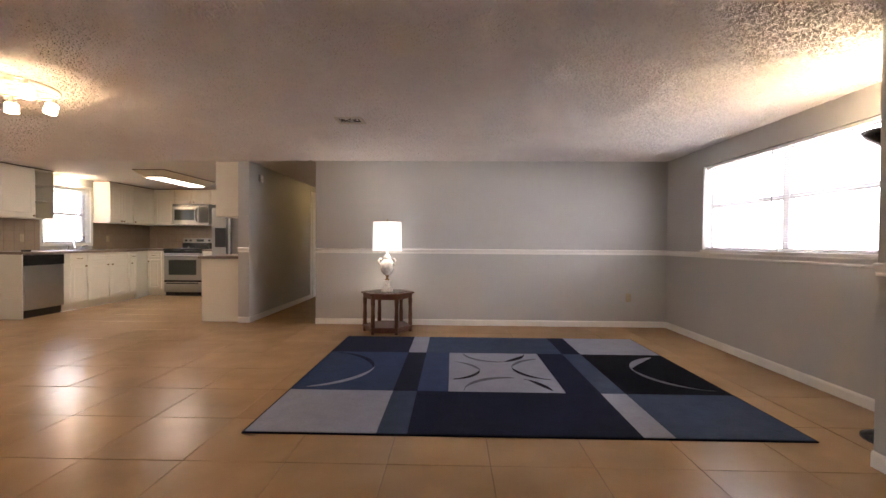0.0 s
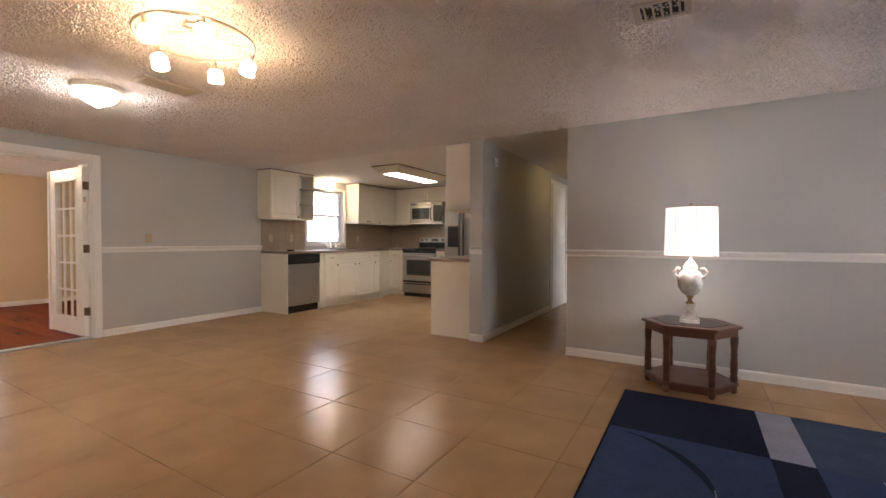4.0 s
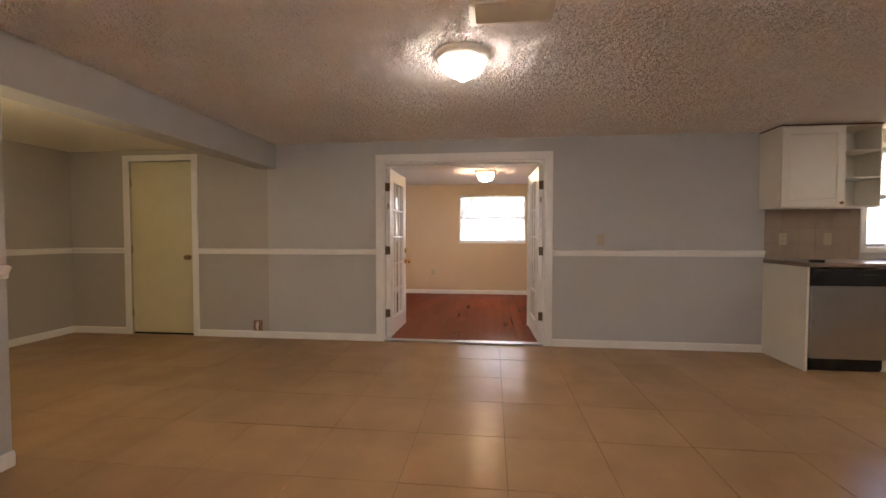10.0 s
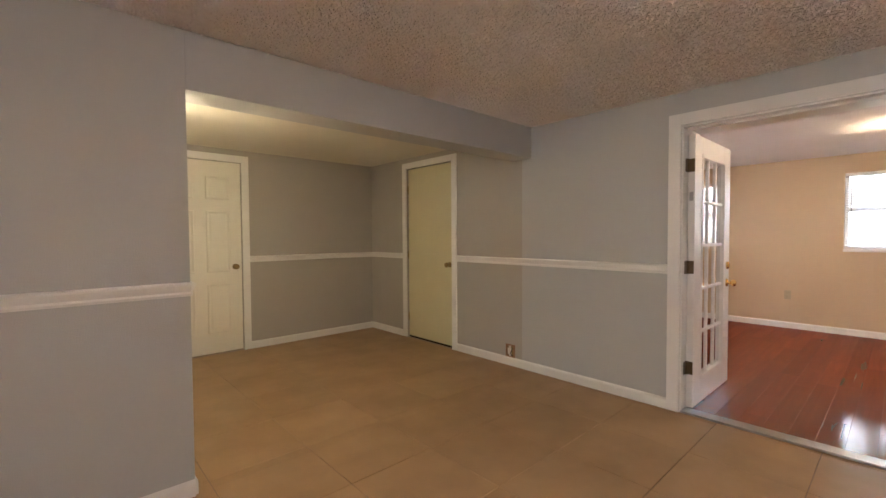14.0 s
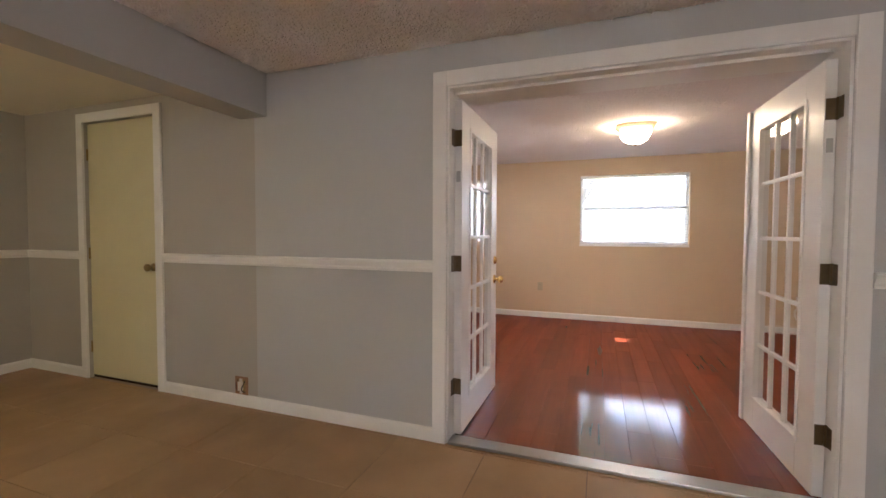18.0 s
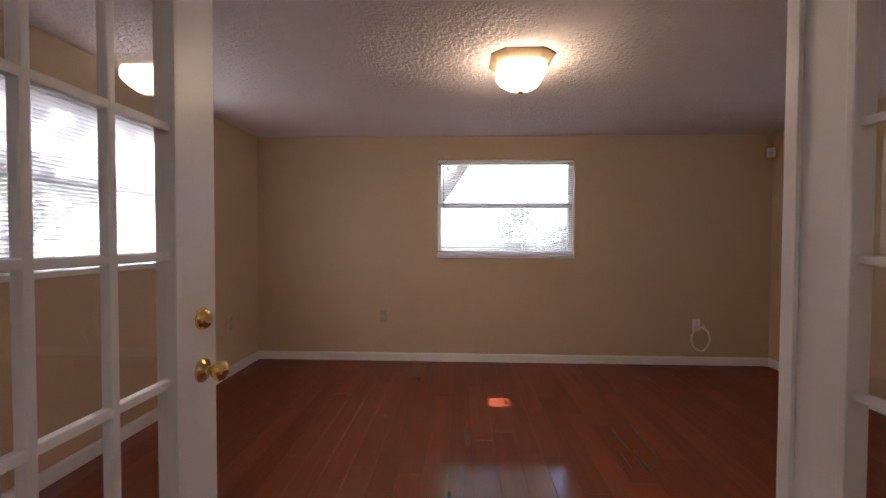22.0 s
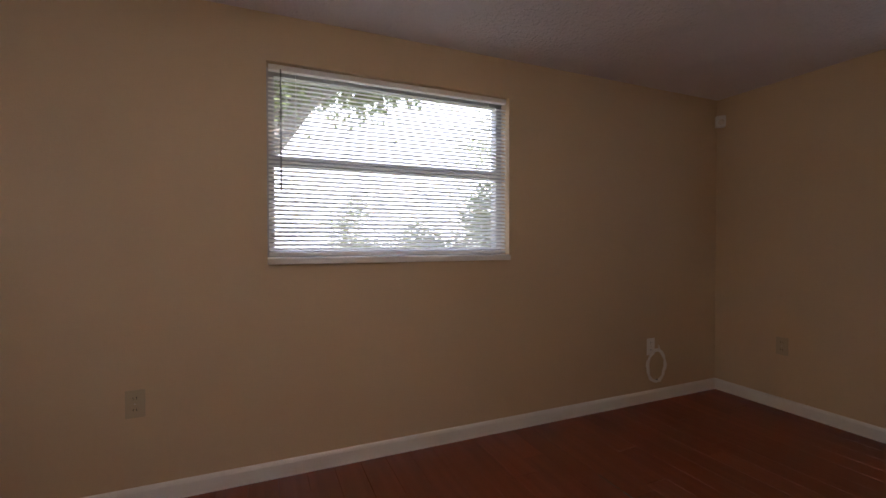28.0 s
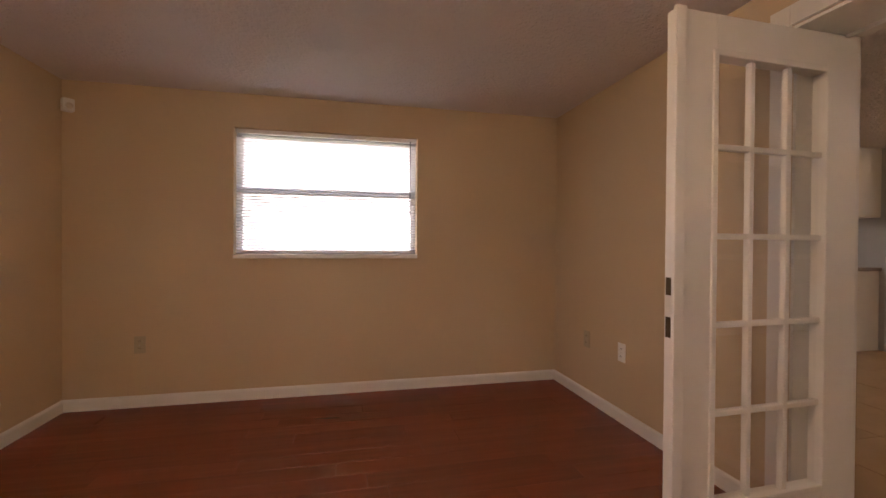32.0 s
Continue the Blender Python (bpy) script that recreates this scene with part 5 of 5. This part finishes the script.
part("diffuser", box(x0 + 0.046, x1 - 0.046, y0 + 0.046, y1 - 0.046, H - 0.104, H - 0.094), M["bulb_tube"], e, "lit fluorescent diffuser")
e = thing("sink_light", "lit globe light on the wall over the sink window", "wall light", at=(XF, 7.82, 2.10))
part("backplate", box(0, 0.02, -0.10, 0.10, -0.03, 0.05, 0.004), M["nickel"], e)
part("globe", lathe([(0, -0.06), (0.05, -0.05), (0.075, 0.0), (0.06, 0.045), (0, 0.06)], 22, (0.09, 0, 0)), M["bulb_sink"], e, "lit glass globe", True)
# raised blind on the kitchen window
e = thing("raised_blind", "white mini blind pulled up at the kitchen window", "blind", "window blinds")
part("head_rail", box(XF - 0.05, XF - 0.02, 7.37, 8.23, 1.965, 1.995, 0.003), M["vinyl"], e)
for k in range(9):
    part("slat", box(XF - 0.048, XF - 0.022, 7.375, 8.225, 1.900 + k * 0.007, 1.9015 + k * 0.007), M["slat"], e)
for k in range(38):
    part("slat", box(XF - 0.048, XF - 0.022, 8.10, 8.225, 1.14 + k * 0.0205, 1.1415 + k * 0.0205), M["slat"], e)

# ---- outdoors ----
M["grass"] = mat("sunlit_lawn", (0.20, 0.21, 0.10), 0.9, vary=0.4, scale=6)
def leaf_material(name, color):
    m = mat(name, color, 0.5, vary=0.35, scale=9)
    nt = m.node_tree
    b = nt.nodes["Principled BSDF"]
    tr = nt.nodes.new("ShaderNodeBsdfTranslucent")
    tr.inputs["Color"].default_value = (color[0] * 2.2, color[1] * 2.2, color[2] * 1.6, 1)
    mix = nt.nodes.new("ShaderNodeMixShader")
    mix.inputs[0].default_value = 0.5
    nt.links.new(b.outputs[0], mix.inputs[1])
    nt.links.new(tr.outputs[0], mix.inputs[2])
    nt.links.new(mix.outputs[0], nt.nodes["Material Output"].inputs[0])
    return m
M["leaf"] = leaf_material("sunlit_green_leaf", (0.13, 0.15, 0.085))
M["bark"] = mat("grey_brown_bark", (0.27, 0.24, 0.21), 0.9, vary=0.35, scale=14, bump=0.01, bscale=20)
bm = bmesh.new()
bmesh.ops.create_grid(bm, x_segments=4, y_segments=4, size=900)
g = structure("ground", bm, M["grass"], "sunlit lawn around the house", "ground")
g.location = (-4, 3, -0.16)

# self-lit ring all round the yard, standing in for bright hazy sky and distance
M["haze"] = glow("glowing_haze_ring", (0.97, 0.99, 1.0), 0.78, (0.02, 0.02, 0.02))
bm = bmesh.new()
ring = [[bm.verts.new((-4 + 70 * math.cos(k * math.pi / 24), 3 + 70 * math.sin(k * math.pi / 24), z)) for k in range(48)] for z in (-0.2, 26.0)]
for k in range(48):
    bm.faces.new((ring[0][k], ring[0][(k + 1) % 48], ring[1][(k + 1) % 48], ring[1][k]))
structure("backdrop", bm, M["haze"], "pale glowing ring standing in for bright sky and distance", "backdrop")

# self-lit board added for front yard brightness; it also lights the living room
M["glare"] = glow("front_yard_glow_board", (1.0, 0.94, 0.85), 1.0, (0.8, 0.8, 0.8))
structure("backdrop_front_yard", box(9.0, 9.05, -5.0, 14.0, -0.16, 6.5), M["glare"], "glowing board standing in for the bright front yard beyond the wide window", "backdrop")

# unseen pale slab, added to reflect sunlight up onto the living room ceiling
M["concrete"] = mat("pale_bounce_slab", (0.52, 0.50, 0.46), 0.85, vary=0.12, scale=3, bump=0.002, bscale=40)
structure("pavement", box(2.75, 8.9, -4.0, 13.0, -0.16, -0.13), M["concrete"], "unseen pale slab added to bounce sun up through the wide window", "pavement")

def tree(at, height, lean, spread, seed, leaves, loose=0.5):
    rnd = random.Random(seed)
    e = thing("tree", "leafy tree with a leaning grey-brown trunk in the yard", "tree", "yard trees", at)
    bm = bmesh.new()
    def limb(p, q, r0, r1, n=6):
        d = (q - p).normalized()
        u = d.orthogonal().normalized()
        w = d.cross(u)
        rings = []
        for k in range(n + 1):
            t = k / n
            c = p.lerp(q, t) + 0.06 * r0 * 10 * Vector((math.sin(t * 5 + seed), math.cos(t * 4 + seed), 0)) * t * (1 - t)
            r = r0 + (r1 - r0) * t
            rings.append([bm.verts.new(c + r * (math.cos(a * math.pi / 5) * u + math.sin(a * math.pi / 5) * w)) for a in range(10)])
        for a, b in zip(rings, rings[1:]):
            for i in range(10):
                bm.faces.new((a[i], a[(i + 1) % 10], b[(i + 1) % 10], b[i]))
    top = Vector((lean[0], lean[1], height * 0.55))
    limb(Vector((0, 0, -0.1)), top, 0.20, 0.12)
    tips = []
    for k in range(9):
        a = k * 2.4 + rnd.random()
        q = top + Vector((spread * math.cos(a) * rnd.uniform(0.5, 1), spread * math.sin(a) * rnd.uniform(0.5, 1), height * rnd.uniform(-0.05, 0.42)))
        limb(top.lerp(Vector((0, 0, 0)), rnd.uniform(0, 0.25)), q, 0.07, 0.02, 4)
        tips.append(q)
    part("trunk", bm, M["bark"], e, smooth=True)
    vs, fs = [], []
    for k in range(leaves):
        c = rnd.choice(tips) + Vector((rnd.gauss(0, loose), rnd.gauss(0, loose), rnd.gauss(0, 0.8 * loose)))
        s = rnd.uniform(0.04, 0.09)
        m = Euler((rnd.uniform(0, 6), rnd.uniform(0, 6), rnd.uniform(0, 6))).to_matrix()
        i = len(vs)
        for p in ((-s, 0, 0), (0, -s * 0.45, 0.01), (s, 0, 0), (0, s * 0.45, 0.01)):
            vs.append(tuple(c + m @ Vector(p)))
        fs.append((i, i + 1, i + 2, i + 3))
    me = bpy.data.meshes.new("crown")
    me.from_pydata(vs, [], fs)
    me.materials.append(M["leaf"])
    cr = new("crown", me)
    cr.parent = e
    return e
tree((-14.8, 1.3, -0.15), 6.0, (0.3, 2.5), 1.2, 3, 15000, 0.33)
tree((-16.5, 10.5, -0.15), 6.0, (-0.3, -0.8), 2.0, 5, 4000)
# added in the sun's path so its crown shades most of window_5
tree((-8.0, -3.3, -0.15), 6.6, (0.1, 0.2), 0.7, 14, 5000)
tree((-16.0, 19.0, -0.15), 5.5, (0.4, -0.6), 1.8, 8, 4000)
tree((-6.2, -5.5, -0.15), 5.0, (0.5, 0.6), 1.5, 11, 4000)
tree((-12.5, -3.0, -0.15), 5.0, (0.2, 0.3), 1.8, 12, 4000)

def hedge(name, x0, x1, y0, y1, h, n, seed):
    """Loose shrubs: clumps of small leaves with gaps and an uneven top."""
    rnd = random.Random(seed)
    clumps = []
    for k in range(max(6, n // 150)):
        cx, cy = rnd.uniform(x0, x1), rnd.uniform(y0, y1)
        top = h * (0.72 + 0.28 * math.sin(cy * 1.9 + cx * 1.3 + seed)) * rnd.uniform(0.75, 1.0)
        clumps.append(Vector((cx, cy, -0.15 + top * rnd.random() ** 0.7)))
    vs, fs = [], []
    for k in range(n):
        c = rnd.choice(clumps) + Vector((rnd.gauss(0, 0.16), rnd.gauss(0, 0.16), rnd.gauss(0, 0.15)))
        c.z = max(c.z, -0.13)
        s = rnd.uniform(0.025, 0.06)
        m = Euler((rnd.uniform(0, 6), rnd.uniform(0, 6), rnd.uniform(0, 6))).to_matrix()
        i = len(vs)
        for p in ((-s, 0, 0), (0, -s * 0.5, 0.01), (s, 0, 0), (0, s * 0.5, 0.01)):
            vs.append(tuple(c + m @ Vector(p)))
        fs.append((i, i + 1, i + 2, i + 3))
    me = bpy.data.meshes.new(name)
    me.from_pydata(vs, [], fs)
    me.materials.append(M["leaf"])
    return tagged(new(name, me), "loose green shrubs of small leaves in the yard", "hedge", kind="stuff")
hedge("hedge", -16.2, -13.8, 4.2, 9.0, 2.3, 24000, 21)
hedge("hedge", -13.0, -6.0, -4.2, -2.2, 2.5, 34000, 22)
hedge("hedge", -13.0, -7.5, 9.2, 9.9, 0.9, 4000, 23)

# ---- floor tiles, planks ----
TILT = random.Random(2)
TP = 0.514
TX0, TY0 = -4.825, 3.86
def tile_mesh(w, d):
    b = box(0, w, 0, d, -0.006, 0.0, 0.0015)
    me = bpy.data.meshes.new("floor_tile")
    b.to_mesh(me)
    b.free()
    me.materials.append(M["tile"])
    return me
REGIONS = [(XF + 0.002, XR - 0.002, YB, YL - 0.002), (-1.598, 1.758, -2.99, YB), (XF + 0.002, -2.602, YA + 0.002, YB), (XF + 0.002, -3.295, YL - 0.002, YK - 0.002), (-3.142, -2.231, YL - 0.002, 10.19)]
meshes = {}
far = []
count = 0
for rx0, rx1, ry0, ry1 in REGIONS:
    i0, i1 = math.floor((rx0 - TX0) / TP), math.ceil((rx1 - TX0) / TP)
    j0, j1 = math.floor((ry0 - TY0) / TP), math.ceil((ry1 - TY0) / TP)
    for i in range(i0, i1):
        for j in range(j0, j1):
            x0, x1 = max(TX0 + i * TP + 0.0022, rx0), min(TX0 + (i + 1) * TP - 0.0022, rx1)
            y0, y1 = max(TY0 + j * TP + 0.0022, ry0), min(TY0 + (j + 1) * TP - 0.0022, ry1)
            if x1 - x0 < 0.01 or y1 - y0 < 0.01:
                continue
            near = -7.0 < x0 < 1.6 and 0.6 < y0 < 6.3
            if near and count < 290:
                key = (round(x1 - x0, 3), round(y1 - y0, 3))
                if key not in meshes:
                    meshes[key] = tile_mesh(*key)
                t = new("floor_tile", meshes[key])
                t.parent = floor
                t.location = (x0, y0, 0)
                t.rotation_euler = (radians(TILT.uniform(-0.12, 0.12)), radians(TILT.uniform(-0.12, 0.12)), 0)
                count += 1
            else:
                far.append((x0, x1, y0, y1))
vs, fs = [], []
for x0, x1, y0, y1 in far:
    n = len(vs)
    vs += [(x0, y0, 0), (x1, y0, 0), (x1, y1, 0), (x0, y1, 0), (x0, y0, -0.006), (x1, y0, -0.006), (x1, y1, -0.006), (x0, y1, -0.006)]
    fs += [(n, n + 1, n + 2, n + 3), (n + 4, n + 5, n + 1, n), (n + 5, n + 6, n + 2, n + 1), (n + 6, n + 7, n + 3, n + 2), (n + 7, n + 4, n, n + 3)]
me = bpy.data.meshes.new("floor_tiles_far")
me.from_pydata(vs, [], fs)
me.materials.append(M["tile"])
ft = new("floor_tiles_far", me)
ft.parent = floor
tagged(ft, "tan ceramic tiles in the far part of the floor", kind="stuff")

PW = 0.127
rnd = random.Random(4)
pm = {}
y = YS + 0.002
while y < YN - 0.01:
    y1 = min(y + PW - 0.0012, YN - 0.002)
    x = XW + 0.002 - rnd.uniform(0, 1.0)
    xe = XF - 0.09 if y > 2.613 and y1 < 4.365 else XE
    while x < xe - 0.01:
        L = rnd.choice((0.62, 0.92, 1.21))
        a, b = max(x, XW + 0.002), min(x + L - 0.0012, xe - 0.002)
        if b - a > 0.03:
            key = (round(b - a, 2), round(y1 - y, 3))
            if key not in pm:
                bmm = box(0, key[0] - 0.001, 0, key[1], -0.007, 0.0, 0.0008)
                mm = bpy.data.meshes.new("floor_plank")
                bmm.to_mesh(mm)
                bmm.free()
                mm.materials.append(M["plank"])
                pm[key] = mm
            p = new("floor_plank", pm[key])
            p.parent = floor_den
            p.location = (a, y, 0.0115)
            p.rotation_euler = (radians(rnd.uniform(-0.2, 0.2)), 0, 0)
        x += L
    y += PW
